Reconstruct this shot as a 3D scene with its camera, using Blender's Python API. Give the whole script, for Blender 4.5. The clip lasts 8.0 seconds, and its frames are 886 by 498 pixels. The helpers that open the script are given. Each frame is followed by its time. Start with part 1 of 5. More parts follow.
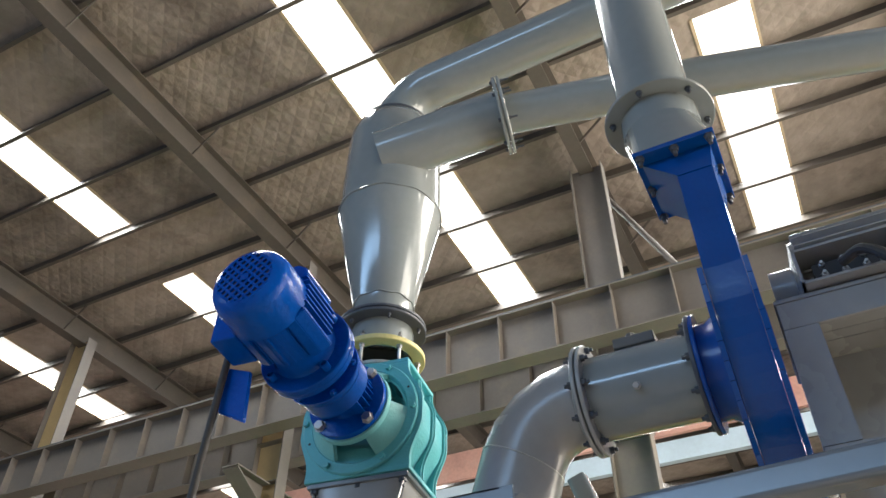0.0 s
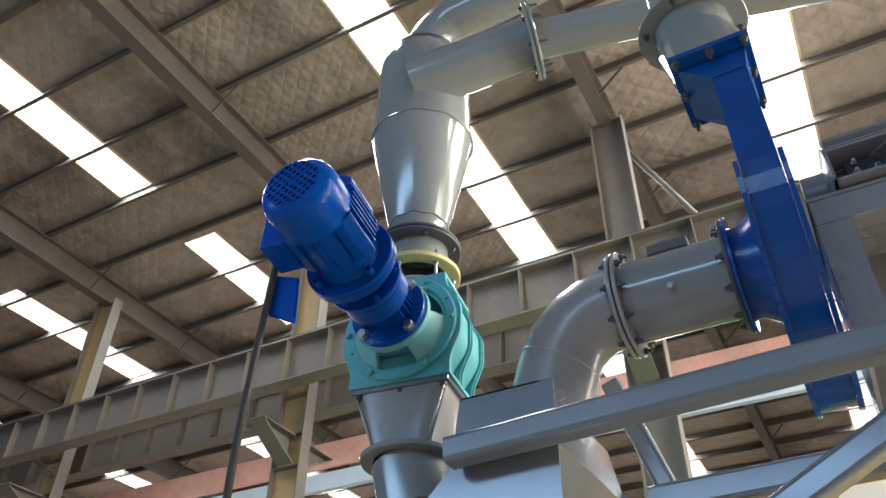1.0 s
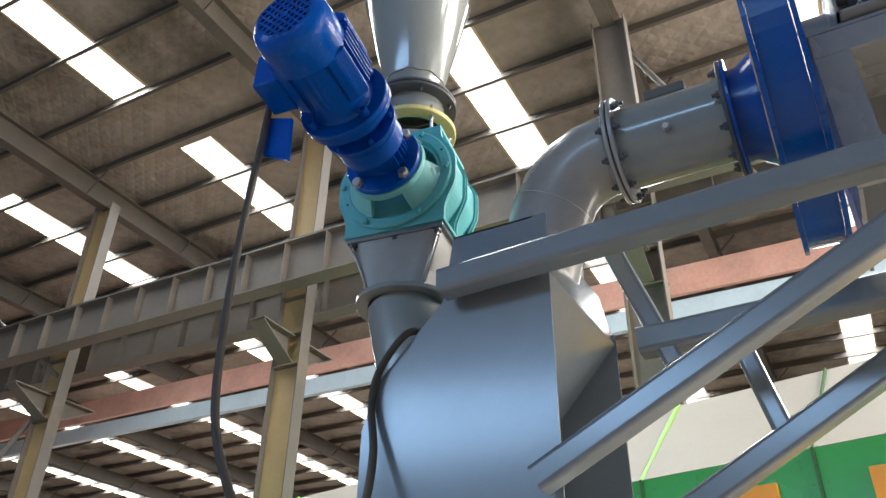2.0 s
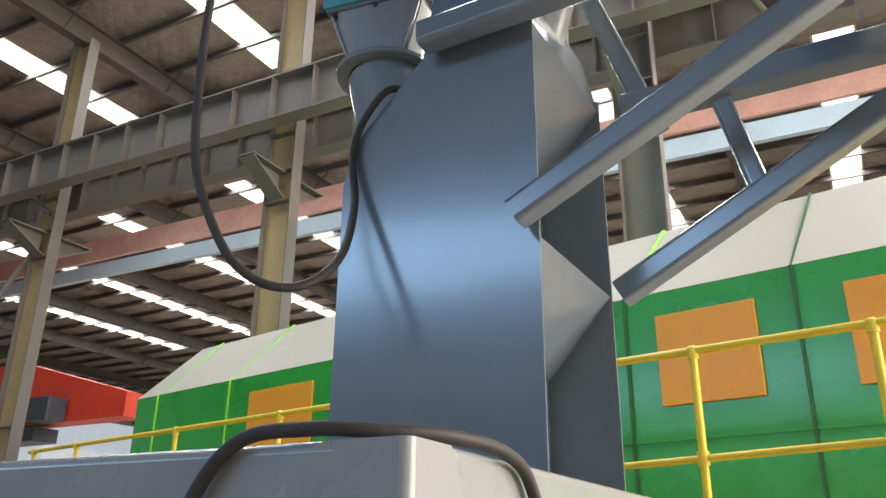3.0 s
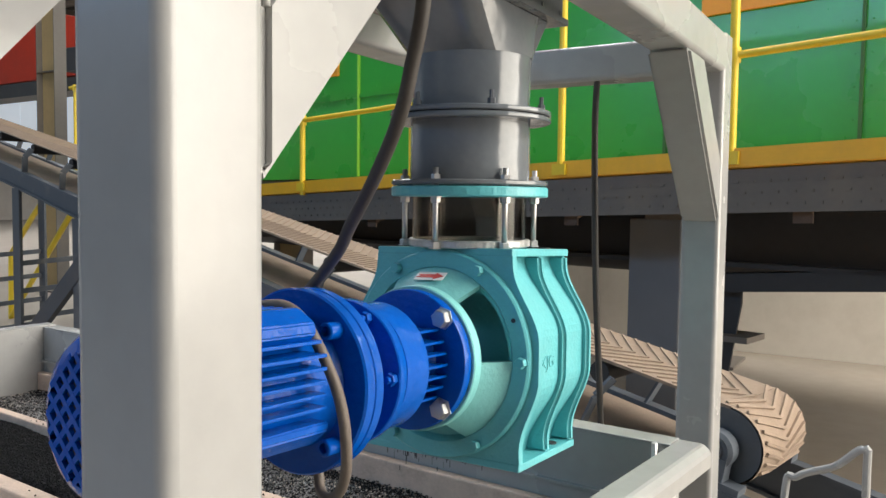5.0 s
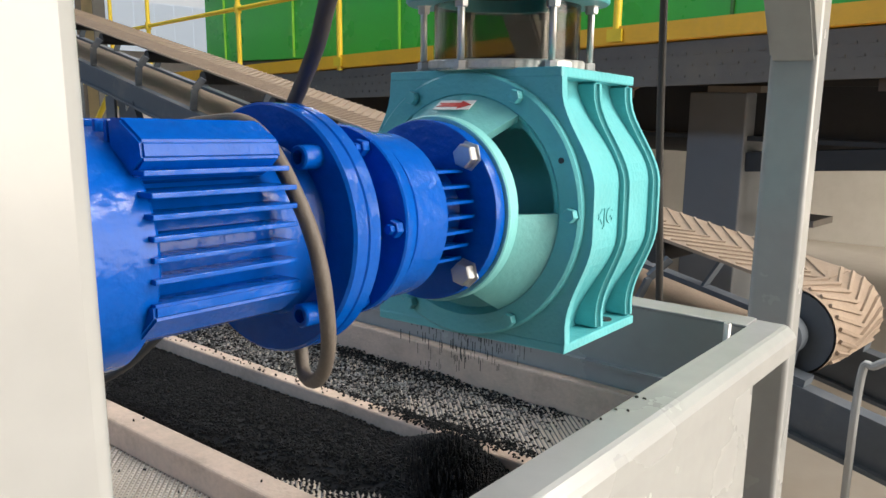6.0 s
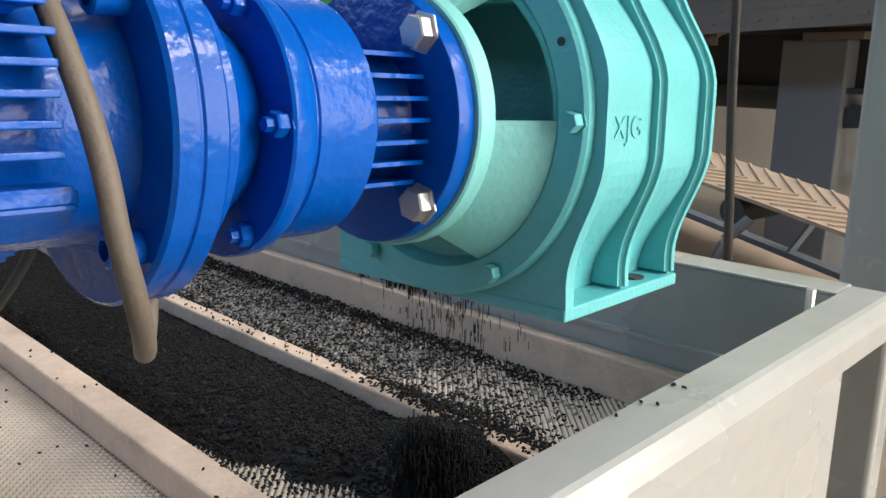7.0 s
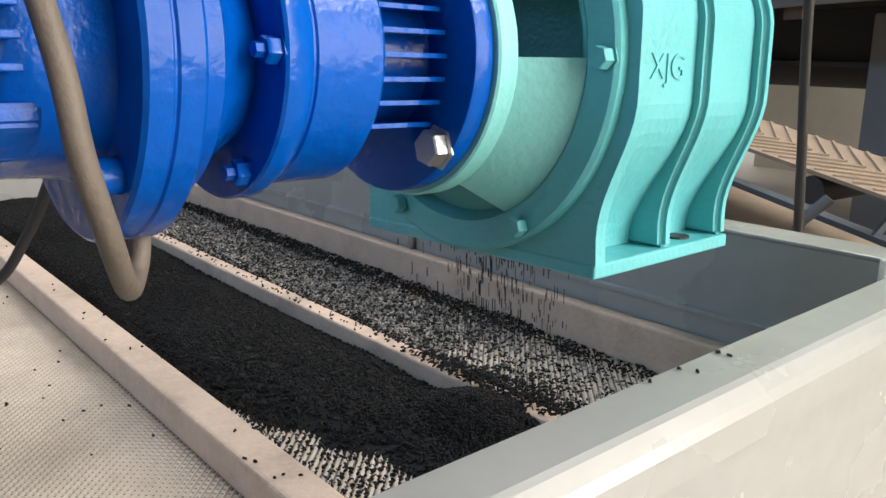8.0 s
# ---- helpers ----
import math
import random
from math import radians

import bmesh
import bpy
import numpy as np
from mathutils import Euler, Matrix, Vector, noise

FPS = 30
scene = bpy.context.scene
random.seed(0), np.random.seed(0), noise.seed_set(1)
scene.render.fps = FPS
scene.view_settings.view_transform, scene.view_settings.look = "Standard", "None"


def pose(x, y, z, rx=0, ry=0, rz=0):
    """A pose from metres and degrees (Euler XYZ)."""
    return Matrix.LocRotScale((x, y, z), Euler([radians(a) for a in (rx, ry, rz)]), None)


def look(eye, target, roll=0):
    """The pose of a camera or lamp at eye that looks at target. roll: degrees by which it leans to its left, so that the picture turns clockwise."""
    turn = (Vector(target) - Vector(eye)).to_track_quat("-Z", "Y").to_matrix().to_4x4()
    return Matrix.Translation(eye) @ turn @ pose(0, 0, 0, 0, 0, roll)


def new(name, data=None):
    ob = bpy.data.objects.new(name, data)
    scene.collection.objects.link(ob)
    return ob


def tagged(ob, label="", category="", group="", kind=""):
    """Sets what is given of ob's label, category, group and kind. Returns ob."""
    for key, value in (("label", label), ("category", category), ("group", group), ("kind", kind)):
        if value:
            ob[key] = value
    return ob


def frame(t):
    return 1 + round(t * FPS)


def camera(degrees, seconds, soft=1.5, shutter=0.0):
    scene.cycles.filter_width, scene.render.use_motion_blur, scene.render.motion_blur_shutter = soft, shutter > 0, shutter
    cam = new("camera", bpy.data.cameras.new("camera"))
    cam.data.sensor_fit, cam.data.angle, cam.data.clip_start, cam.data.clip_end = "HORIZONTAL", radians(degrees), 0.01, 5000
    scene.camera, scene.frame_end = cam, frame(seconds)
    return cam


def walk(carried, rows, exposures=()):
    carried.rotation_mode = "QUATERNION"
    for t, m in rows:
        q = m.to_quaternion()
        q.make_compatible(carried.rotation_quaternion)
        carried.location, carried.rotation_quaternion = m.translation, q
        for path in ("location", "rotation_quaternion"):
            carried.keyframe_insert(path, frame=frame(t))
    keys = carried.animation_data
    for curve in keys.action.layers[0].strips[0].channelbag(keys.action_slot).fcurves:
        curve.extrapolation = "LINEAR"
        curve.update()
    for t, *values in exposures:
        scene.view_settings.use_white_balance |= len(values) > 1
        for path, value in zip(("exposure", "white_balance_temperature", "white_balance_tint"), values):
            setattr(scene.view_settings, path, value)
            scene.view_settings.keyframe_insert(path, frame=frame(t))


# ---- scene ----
cam = camera(58.9, 8.0)
PATH = [
    (0, (0.057, 0.323, 2.447), (-0.635, 1.66, 3.763), 0.5),
    (0.5, (0.015, 0.306, 2.39), (-0.716, 1.65, 3.678), 0.7),
    (1, (-0.005, 0.331, 2.311), (-0.763, 1.703, 3.553), 0.8),
    (1.2, (-0.018, 0.343, 2.277), (-0.78, 1.734, 3.494), 1.0),
    (2.3, (-0.047, 0.446, 2.127), (-0.882, 1.978, 3.105), 0.9),
    (2.5, (-0.053, 0.46, 2.093), (-0.9, 2.027, 3.004), 0.9),
    (3, (-0.059, 0.511, 1.994), (-0.93, 2.161, 2.715), 0.6),
    (3.3, (-0.035, 0.543, 1.947), (-0.94, 2.226, 2.539), 0.7),
    (3.5, (-0.042, 0.546, 1.907), (-0.939, 2.26, 2.417), 0.2),
    (4, (-0.017, 0.624, 1.823), (-0.957, 2.368, 2.095), 0.5),
    (4.5, (-0.008, 0.71, 1.746), (-0.992, 2.451, 1.804), 0.6),
    (4.6, (-0.01, 0.728, 1.734), (-1.002, 2.465, 1.753), 0.6),
    (5, (-0.023, 0.789, 1.693), (-1.045, 2.503, 1.577), 0.7),
    (5.2, (-0.034, 0.834, 1.669), (-1.076, 2.531, 1.482), 0.7),
    (6.3, (-0.154, 1.101, 1.571), (-1.289, 2.69, 1.141), 0.4),
    (6.5, (-0.158, 1.162, 1.549), (-1.327, 2.725, 1.112), 0.3),
    (7, (-0.186, 1.287, 1.513), (-1.436, 2.773, 1.032), 0.1),
    (7.5, (-0.177, 1.331, 1.482), (-1.507, 2.739, 0.984), -0.2),
    (8, (-0.176, 1.339, 1.476), (-1.557, 2.691, 0.961), -0.5),
]
walk(cam, [(t, look(eye, target, roll)) for t, eye, target, roll in PATH], exposures=[(0.0, 0.16), (2.5, 0.18), (4.0, 0.13), (5.0, 0.15), (6.5, 0.22), (8.0, 0.22)])

# ---- world and large lights ----
world = bpy.data.worlds.new("sky")
world.use_nodes = True
scene.world = world
_wn = world.node_tree.nodes
_sky = _wn.new("ShaderNodeTexSky")
_sky.sky_type = 'NISHITA'
_sky.sun_disc = False
_sky.sun_elevation = radians(55)
_sky.sun_rotation = radians(23)
world.node_tree.links.new(_sky.outputs[0], _wn["Background"].inputs[0])
_wn["Background"].inputs[1].default_value = 0.12

sun_data = bpy.data.lights.new("sun", 'SUN')
sun_data.energy = 2.0
sun_data.angle = radians(0.5)
sun_data.color = (1.0, 0.93, 0.82)
sun = new("sun", sun_data)
sun.matrix_world = look((6, 14, 22), (0, 0, 0))


def area_lamp(name, m, sx, sy, watts, color):
    data = bpy.data.lights.new(name, 'AREA')
    data.shape, data.size, data.size_y = 'RECTANGLE', sx, sy
    data.energy, data.color = watts, color
    ob = new(name, data)
    ob.matrix_world = m
    return ob


# strips of translucent roof sheet: x centre, y from, y to
ROOF_Z = 13.0
SKYLIGHTS = [(-4.76, 0.5, 7.9), (-4.76, 8.6, 13.3), (-11.1, 2.0, 7.6), (-11.0, 9.35, 13.0), (-16.6, 8.8, 13.2), (0.75, 8.0, 13.3),
             (-4.8, 17.5, 33.0), (-10.8, 17.5, 33.0), (-16.6, 17.5, 33.0), (-22.5, 17.5, 33.0), (0.8, 17.5, 33.0), (-28.5, 17.5, 33.0), (-34.5, 17.5, 33.0), (-10.8, 35.0, 52.0), (-16.6, 35.0, 52.0), (-22.5, 35.0, 52.0), (-28.5, 35.0, 52.0), (-34.5, 35.0, 52.0)]
SKY_W = 0.86
for sx_, y0_, y1_ in SKYLIGHTS:
    area_lamp("skylight_daylight", pose(sx_, (y0_ + y1_) / 2, ROOF_Z + 0.06), SKY_W, y1_ - y0_, 84 * (y1_ - y0_) * SKY_W, (0.93, 0.97, 1.0))
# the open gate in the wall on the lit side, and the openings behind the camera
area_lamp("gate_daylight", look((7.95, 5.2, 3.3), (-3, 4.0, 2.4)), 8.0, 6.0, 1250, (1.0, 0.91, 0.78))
# added high fill lamp for the upward faces; no window is known there
area_lamp("added_high_fill", look((7.95, 7.0, 9.3), (-1.5, 3.5, 1.5)), 11.0, 1.6, 2600, (1.0, 0.93, 0.84))
area_lamp("clerestory_daylight", look((-6.0, -6.45, 6.1), (-3.5, 3, 2.5)), 14.0, 1.1, 430, (0.38, 0.64, 1.0))


# ---- materials ----
def material(name, color, rough=0.5, metal=0.0, vary=0.12, scale=6.0, bump=0.0, bump_scale=60.0, dirt=None, dirt_amount=0.35, coat=0.0, spec=0.5, island=0.0):
    m = bpy.data.materials.new(name)
    m.use_nodes = True
    nt = m.node_tree
    b = nt.nodes["Principled BSDF"]
    tc = nt.nodes.new("ShaderNodeTexCoord")
    n1 = nt.nodes.new("ShaderNodeTexNoise")
    n1.inputs["Scale"].default_value, n1.inputs["Detail"].default_value = scale, 6
    nt.links.new(tc.outputs["Object"], n1.inputs["Vector"])
    n2 = nt.nodes.new("ShaderNodeTexNoise")
    n2.inputs["Scale"].default_value, n2.inputs["Detail"].default_value = scale * 9, 4
    nt.links.new(tc.outputs["Object"], n2.inputs["Vector"])
    ramp = nt.nodes.new("ShaderNodeValToRGB")
    c = Vector(color)
    lo, hi = c * (1 - vary), c * (1 + vary)
    ramp.color_ramp.elements[0].position, ramp.color_ramp.elements[1].position = 0.3, 0.7
    ramp.color_ramp.elements[0].color = (*lo, 1)
    ramp.color_ramp.elements[1].color = (*[min(1, v) for v in hi], 1)
    mix = nt.nodes.new("ShaderNodeMath")
    mix.operation = 'MULTIPLY_ADD'
    mix.inputs[1].default_value, mix.inputs[2].default_value = 0.35, 0.0
    nt.links.new(n2.outputs["Fac"], mix.inputs[0])
    add = nt.nodes.new("ShaderNodeMath")
    add.operation = 'MULTIPLY_ADD'
    add.inputs[1].default_value = 0.65
    nt.links.new(n1.outputs["Fac"], add.inputs[0])
    nt.links.new(mix.outputs[0], add.inputs[2])
    nt.links.new(add.outputs[0], ramp.inputs["Fac"])
    col = ramp.outputs["Color"]
    if dirt is not None:
        n3 = nt.nodes.new("ShaderNodeTexNoise")
        n3.inputs["Scale"].default_value, n3.inputs["Detail"].default_value, n3.inputs["Roughness"].default_value = scale * 0.6, 9, 0.7
        nt.links.new(tc.outputs["Object"], n3.inputs["Vector"])
        r3 = nt.nodes.new("ShaderNodeValToRGB")
        r3.color_ramp.elements[0].position, r3.color_ramp.elements[1].position = 0.52, 0.72
        r3.color_ramp.elements[1].color = (dirt_amount, dirt_amount, dirt_amount, 1)
        nt.links.new(n3.outputs["Fac"], r3.inputs["Fac"])
        mx = nt.nodes.new("ShaderNodeMix")
        mx.data_type = 'RGBA'
        nt.links.new(r3.outputs["Color"], mx.inputs[0])
        nt.links.new(col, mx.inputs[6])
        mx.inputs[7].default_value = (*dirt, 1)
        col = mx.outputs[2]
    if island:
        info = nt.nodes.new("ShaderNodeNewGeometry")
        hsv = nt.nodes.new("ShaderNodeHueSaturation")
        mr = nt.nodes.new("ShaderNodeMapRange")
        mr.inputs[3].default_value, mr.inputs[4].default_value = 1 - island, 1 + island
        nt.links.new(info.outputs["Random Per Island"], mr.inputs[0])
        nt.links.new(mr.outputs[0], hsv.inputs["Value"])
        nt.links.new(col, hsv.inputs["Color"])
        col = hsv.outputs[0]
    nt.links.new(col, b.inputs["Base Color"])
    rr = nt.nodes.new("ShaderNodeMapRange")
    rr.inputs[3].default_value, rr.inputs[4].default_value = max(0.02, rough - 0.08), min(1, rough + 0.1)
    nt.links.new(n1.outputs["Fac"], rr.inputs[0])
    nt.links.new(rr.outputs[0], b.inputs["Roughness"])
    b.inputs["Metallic"].default_value = metal
    b.inputs["Coat Weight"].default_value = coat
    b.inputs["Coat Roughness"].default_value = 0.12
    b.inputs["Specular IOR Level"].default_value = spec
    if bump:
        bn = nt.nodes.new("ShaderNodeTexNoise")
        bn.inputs["Scale"].default_value, bn.inputs["Detail"].default_value = bump_scale, 3
        nt.links.new(tc.outputs["Object"], bn.inputs["Vector"])
        bp = nt.nodes.new("ShaderNodeBump")
        bp.inputs["Strength"].default_value, bp.inputs["Distance"].default_value = bump, 0.004
        nt.links.new(bn.outputs["Fac"], bp.inputs["Height"])
        nt.links.new(bp.outputs[0], b.inputs["Normal"])
    return m


GREY = material("grey_machine_paint", (0.338, 0.342, 0.338), 0.25, vary=0.09, scale=3.5, bump=0.06, bump_scale=40, coat=0.15)
PIPE = material("pale_grey_pipe_paint", (0.245, 0.27, 0.27), 0.13, vary=0.05, scale=5, bump=0.05, bump_scale=12, dirt=(0.45, 0.45, 0.42), dirt_amount=0.15, coat=0.5)
SHEET = material("blue_grey_sheet_paint", (0.170, 0.203, 0.235), 0.22, vary=0.06, scale=3, bump=0.04, bump_scale=14, dirt=(0.26, 0.28, 0.30), dirt_amount=0.2, coat=0.6, spec=0.8)
TEAL = material("turquoise_cast_paint", (0.105, 0.43, 0.47), 0.36, vary=0.07, scale=14, bump=0.25, bump_scale=160, dirt=(0.15, 0.46, 0.49), dirt_amount=0.4)
TEAL_PALE = material("pale_turquoise_paint", (0.19, 0.53, 0.53), 0.42, vary=0.06, scale=14, bump=0.2, bump_scale=160)
BLUE = material("blue_motor_paint", (0.0003, 0.074, 0.40), 0.20, vary=0.14, scale=14, bump=0.38, bump_scale=75, coat=0.0, dirt=(0.0006, 0.052, 0.28), dirt_amount=0.45, spec=0.20)
BLUE_DARK = material("dark_blue_fan_paint", (0.001, 0.070, 0.31), 0.20, vary=0.10, scale=10, bump=0.15, bump_scale=60, coat=0.0, spec=0.4)
STEEL = material("zinc_bolt_steel", (0.55, 0.55, 0.55), 0.42, metal=1.0, vary=0.08, scale=60)
BARE = material("bare_weld_steel", (0.50, 0.50, 0.49), 0.38, metal=0.7, vary=0.2, scale=30, bump=0.4, bump_scale=120)
DARK = material("black_rubber", (0.025, 0.025, 0.027), 0.6, vary=0.2, scale=20)
CABLE = material("dusty_black_cable", (0.038, 0.033, 0.029), 0.6, vary=0.25, scale=30)
CONDUIT = material("brown_grey_conduit", (0.115, 0.095, 0.078), 0.6, vary=0.15, scale=30, bump=0.2, bump_scale=200)
YELLOW_RING = material("pale_yellow_flange", (0.66, 0.58, 0.24), 0.5, vary=0.1, scale=20)
OUTLET = material("dull_wrapped_grey_paint", (0.13, 0.145, 0.16), 0.17, vary=0.10, scale=9, bump=0.55, bump_scale=16, dirt=(0.2, 0.21, 0.22), dirt_amount=0.35, coat=0.2)
GREEN = material("glossy_green_panel", (0.030, 0.36, 0.050), 0.28, vary=0.07, scale=2, bump=0.05, bump_scale=5, coat=0.25)
LIME = material("lime_trim", (0.30, 0.72, 0.08), 0.4, vary=0.06)
SEAM = material("dark_green_joint", (0.035, 0.13, 0.035), 0.5, vary=0.1, scale=6)
BEIGE = material("beige_panel", (0.47, 0.44, 0.37), 0.55, vary=0.05, scale=2, bump=0.03, bump_scale=6)
ORANGE = material("orange_door_paint", (0.80, 0.36, 0.03), 0.40, vary=0.06, scale=4, bump=0.05, bump_scale=8)
YELLOW = material("yellow_rail_paint", (0.78, 0.56, 0.03), 0.38, vary=0.08, scale=8)
TOE = material("yellow_orange_kickplate", (0.80, 0.43, 0.02), 0.45, vary=0.08, scale=4, dirt=(0.5, 0.3, 0.1), dirt_amount=0.3)
RUST = material("rusty_bracket_steel", (0.10, 0.065, 0.045), 0.7, vary=0.25, scale=12)
RAFTER = material("dark_roof_steel", (0.085, 0.072, 0.060), 0.6, vary=0.15, scale=2, dirt=(0.16, 0.12, 0.08), dirt_amount=0.5)
STRUCT = material("grey_structural_steel", (0.142, 0.126, 0.110), 0.6, vary=0.12, scale=2, dirt=(0.26, 0.20, 0.13), dirt_amount=0.4)
# the ochre is the warm gate-side light on the webs, put into their colour
COLUMN_WARM = material("ochre_lit_web", (0.42, 0.30, 0.14), 0.6, vary=0.10, scale=2, dirt=(0.30, 0.22, 0.13), dirt_amount=0.5)
DARKSTEEL = material("dark_blue_grey_steel", (0.065, 0.075, 0.09), 0.45, vary=0.15, scale=5, dirt=(0.13, 0.12, 0.11), dirt_amount=0.4)
CONV = material("conveyor_frame_paint", (0.085, 0.10, 0.12), 0.45, vary=0.12, scale=5, dirt=(0.25, 0.22, 0.18), dirt_amount=0.5)
BELT = material("dusty_chevron_belt", (0.29, 0.22, 0.165), 0.85, vary=0.15, scale=10, bump=0.3, bump_scale=90, dirt=(0.22, 0.17, 0.13), dirt_amount=0.5)
BED = material("dusty_screen_bed", (0.20, 0.165, 0.14), 0.7, vary=0.25, scale=5, dirt=(0.34, 0.27, 0.20), dirt_amount=0.6)
WOOD = material("dusty_timber_batten", (0.62, 0.47, 0.37), 0.75, vary=0.15, scale=14, bump=0.4, bump_scale=120, dirt=(0.25, 0.19, 0.14), dirt_amount=0.5)
FLOORM = material("dusty_concrete", (0.31, 0.268, 0.222), 0.75, vary=0.12, scale=0.8, bump=0.2, bump_scale=30, dirt=(0.30, 0.24, 0.18), dirt_amount=0.5)
CURB = material("tan_rooflight_edging", (0.50, 0.40, 0.27), 0.7, vary=0.15, scale=3)
WALLM = material("whitewashed_wall", (0.62, 0.58, 0.52), 0.8, vary=0.06, scale=1.0, dirt=(0.42, 0.37, 0.31), dirt_amount=0.4)
CLAD = material("corrugated_wall_sheet", (0.16, 0.165, 0.175), 0.6, vary=0.1, scale=0.7)
RED = material("red_crane_paint", (0.72, 0.06, 0.03), 0.45, vary=0.08, scale=2)
# faded red, its colour raised further for the direct sunlight on the band
PINK = material("faded_sunlit_red_sheet", (0.66, 0.36, 0.29), 0.6, vary=0.2, scale=1.5, dirt=(0.72, 0.50, 0.42), dirt_amount=0.6)
PALEBLUE = material("pale_blue_gutter_sheet", (0.48, 0.60, 0.70), 0.5, vary=0.1, scale=1.5)
RUBBER_CRUMB = material("black_rubber_granules", (0.010, 0.010, 0.011), 0.8, vary=0.3, scale=50, island=0.6, spec=0.25)
METAL_CRUMB = material("grey_steel_granules", (0.24, 0.235, 0.23), 0.45, metal=0.3, vary=0.3, scale=50, island=0.7)
LABEL_WHITE = material("white_label", (0.75, 0.75, 0.72), 0.4, vary=0.03)
LABEL_RED = material("red_arrow_sticker", (0.60, 0.05, 0.04), 0.4, vary=0.05)

# own glow, striped like corrugation, put in for the daylight behind the sheet
PANE = bpy.data.materials.new("glowing_daylight_sheet")
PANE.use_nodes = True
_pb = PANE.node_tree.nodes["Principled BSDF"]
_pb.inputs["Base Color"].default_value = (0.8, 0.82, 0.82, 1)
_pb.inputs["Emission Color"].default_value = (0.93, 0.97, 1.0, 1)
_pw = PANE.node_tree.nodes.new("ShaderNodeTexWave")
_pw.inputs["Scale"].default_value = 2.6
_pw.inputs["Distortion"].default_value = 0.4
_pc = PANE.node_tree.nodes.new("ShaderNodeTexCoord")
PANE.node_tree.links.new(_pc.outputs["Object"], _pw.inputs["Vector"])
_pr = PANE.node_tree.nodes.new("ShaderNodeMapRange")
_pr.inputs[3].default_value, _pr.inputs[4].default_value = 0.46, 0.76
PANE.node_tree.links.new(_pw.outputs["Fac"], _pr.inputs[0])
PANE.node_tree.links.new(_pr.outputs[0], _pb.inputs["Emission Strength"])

# dim glow added for the pale brightness at the far end of the hall
PANE_DIM = bpy.data.materials.new("glowing_wall_sheet")
PANE_DIM.use_nodes = True
_pd = PANE_DIM.node_tree.nodes["Principled BSDF"]
_pd.inputs["Base Color"].default_value = (0.6, 0.64, 0.7, 1)
_pd.inputs["Emission Color"].default_value = (0.80, 0.90, 1.0, 1)
_pd.inputs["Emission Strength"].default_value = 0.45

GLASS = bpy.data.materials.new("sight_glass")
GLASS.use_nodes = True
_gb = GLASS.node_tree.nodes["Principled BSDF"]
_gb.inputs["Base Color"].default_value = (0.46, 0.43, 0.39, 1)
_gb.inputs["Roughness"].default_value = 0.05
_gb.inputs["Transmission Weight"].default_value = 1.0
_gb.inputs["IOR"].default_value = 1.25


def quilted(name, color):
    """Foil-faced quilted insulation between the purlins, stained."""
    m = material(name, color, 0.6, vary=0.38, scale=0.42, dirt=(0.055, 0.038, 0.030), dirt_amount=1.0)
    nt = m.node_tree
    b = nt.nodes["Principled BSDF"]
    tc = nt.nodes.new("ShaderNodeTexCoord")
    mp = nt.nodes.new("ShaderNodeMapping")
    mp.inputs["Rotation"].default_value = (0, 0, radians(45))
    nt.links.new(tc.outputs["Object"], mp.inputs["Vector"])
    sep = nt.nodes.new("ShaderNodeSeparateXYZ")
    nt.links.new(mp.outputs[0], sep.inputs[0])
    h = None
    for ax in (0, 1):
        mul = nt.nodes.new("ShaderNodeMath")
        mul.operation = 'MULTIPLY'
        mul.inputs[1].default_value = 14.0
        nt.links.new(sep.outputs[ax], mul.inputs[0])
        sn = nt.nodes.new("ShaderNodeMath")
        sn.operation = 'SINE'
        nt.links.new(mul.outputs[0], sn.inputs[0])
        ab = nt.nodes.new("ShaderNodeMath")
        ab.operation = 'ABSOLUTE'
        nt.links.new(sn.outputs[0], ab.inputs[0])
        if h is None:
            h = ab
        else:
            mn = nt.nodes.new("ShaderNodeMath")
            mn.operation = 'MINIMUM'
            nt.links.new(h.outputs[0], mn.inputs[0])
            nt.links.new(ab.outputs[0], mn.inputs[1])
            h = mn
    nz = nt.nodes.new("ShaderNodeTexNoise")
    nz.inputs["Scale"].default_value, nz.inputs["Detail"].default_value = 1.9, 7
    nt.links.new(tc.outputs["Object"], nz.inputs["Vector"])
    ad = nt.nodes.new("ShaderNodeMath")
    ad.operation = 'MULTIPLY_ADD'
    ad.inputs[1].default_value = 11.0
    nt.links.new(nz.outputs["Fac"], ad.inputs[0])
    nt.links.new(h.outputs[0], ad.inputs[2])
    bp = nt.nodes.new("ShaderNodeBump")
    bp.inputs["Strength"].default_value, bp.inputs["Distance"].default_value = 0.24, 0.05
    nt.links.new(ad.outputs[0], bp.inputs["Height"])
    nt.links.new(bp.outputs[0], b.inputs["Normal"])
    return m


QUILT = quilted("stained_quilted_insulation", (0.275, 0.228, 0.190))


# ---- mesh helpers ----
def box(bm, x0, x1, y0, y1, z0, z1, bevel=0.0):
    vs = [bm.verts.new(p) for p in ((x0, y0, z0), (x1, y0, z0), (x1, y1, z0), (x0, y1, z0), (x0, y0, z1), (x1, y0, z1), (x1, y1, z1), (x0, y1, z1))]
    fs = [bm.faces.new([vs[i] for i in f]) for f in ((0, 3, 2, 1), (4, 5, 6, 7), (0, 1, 5, 4), (1, 2, 6, 5), (2, 3, 7, 6), (3, 0, 4, 7))]
    if bevel:
        bmesh.ops.bevel(bm, geom=list({e for f in fs for e in f.edges}), offset=bevel, segments=2, affect='EDGES', profile=0.5)
    return bm


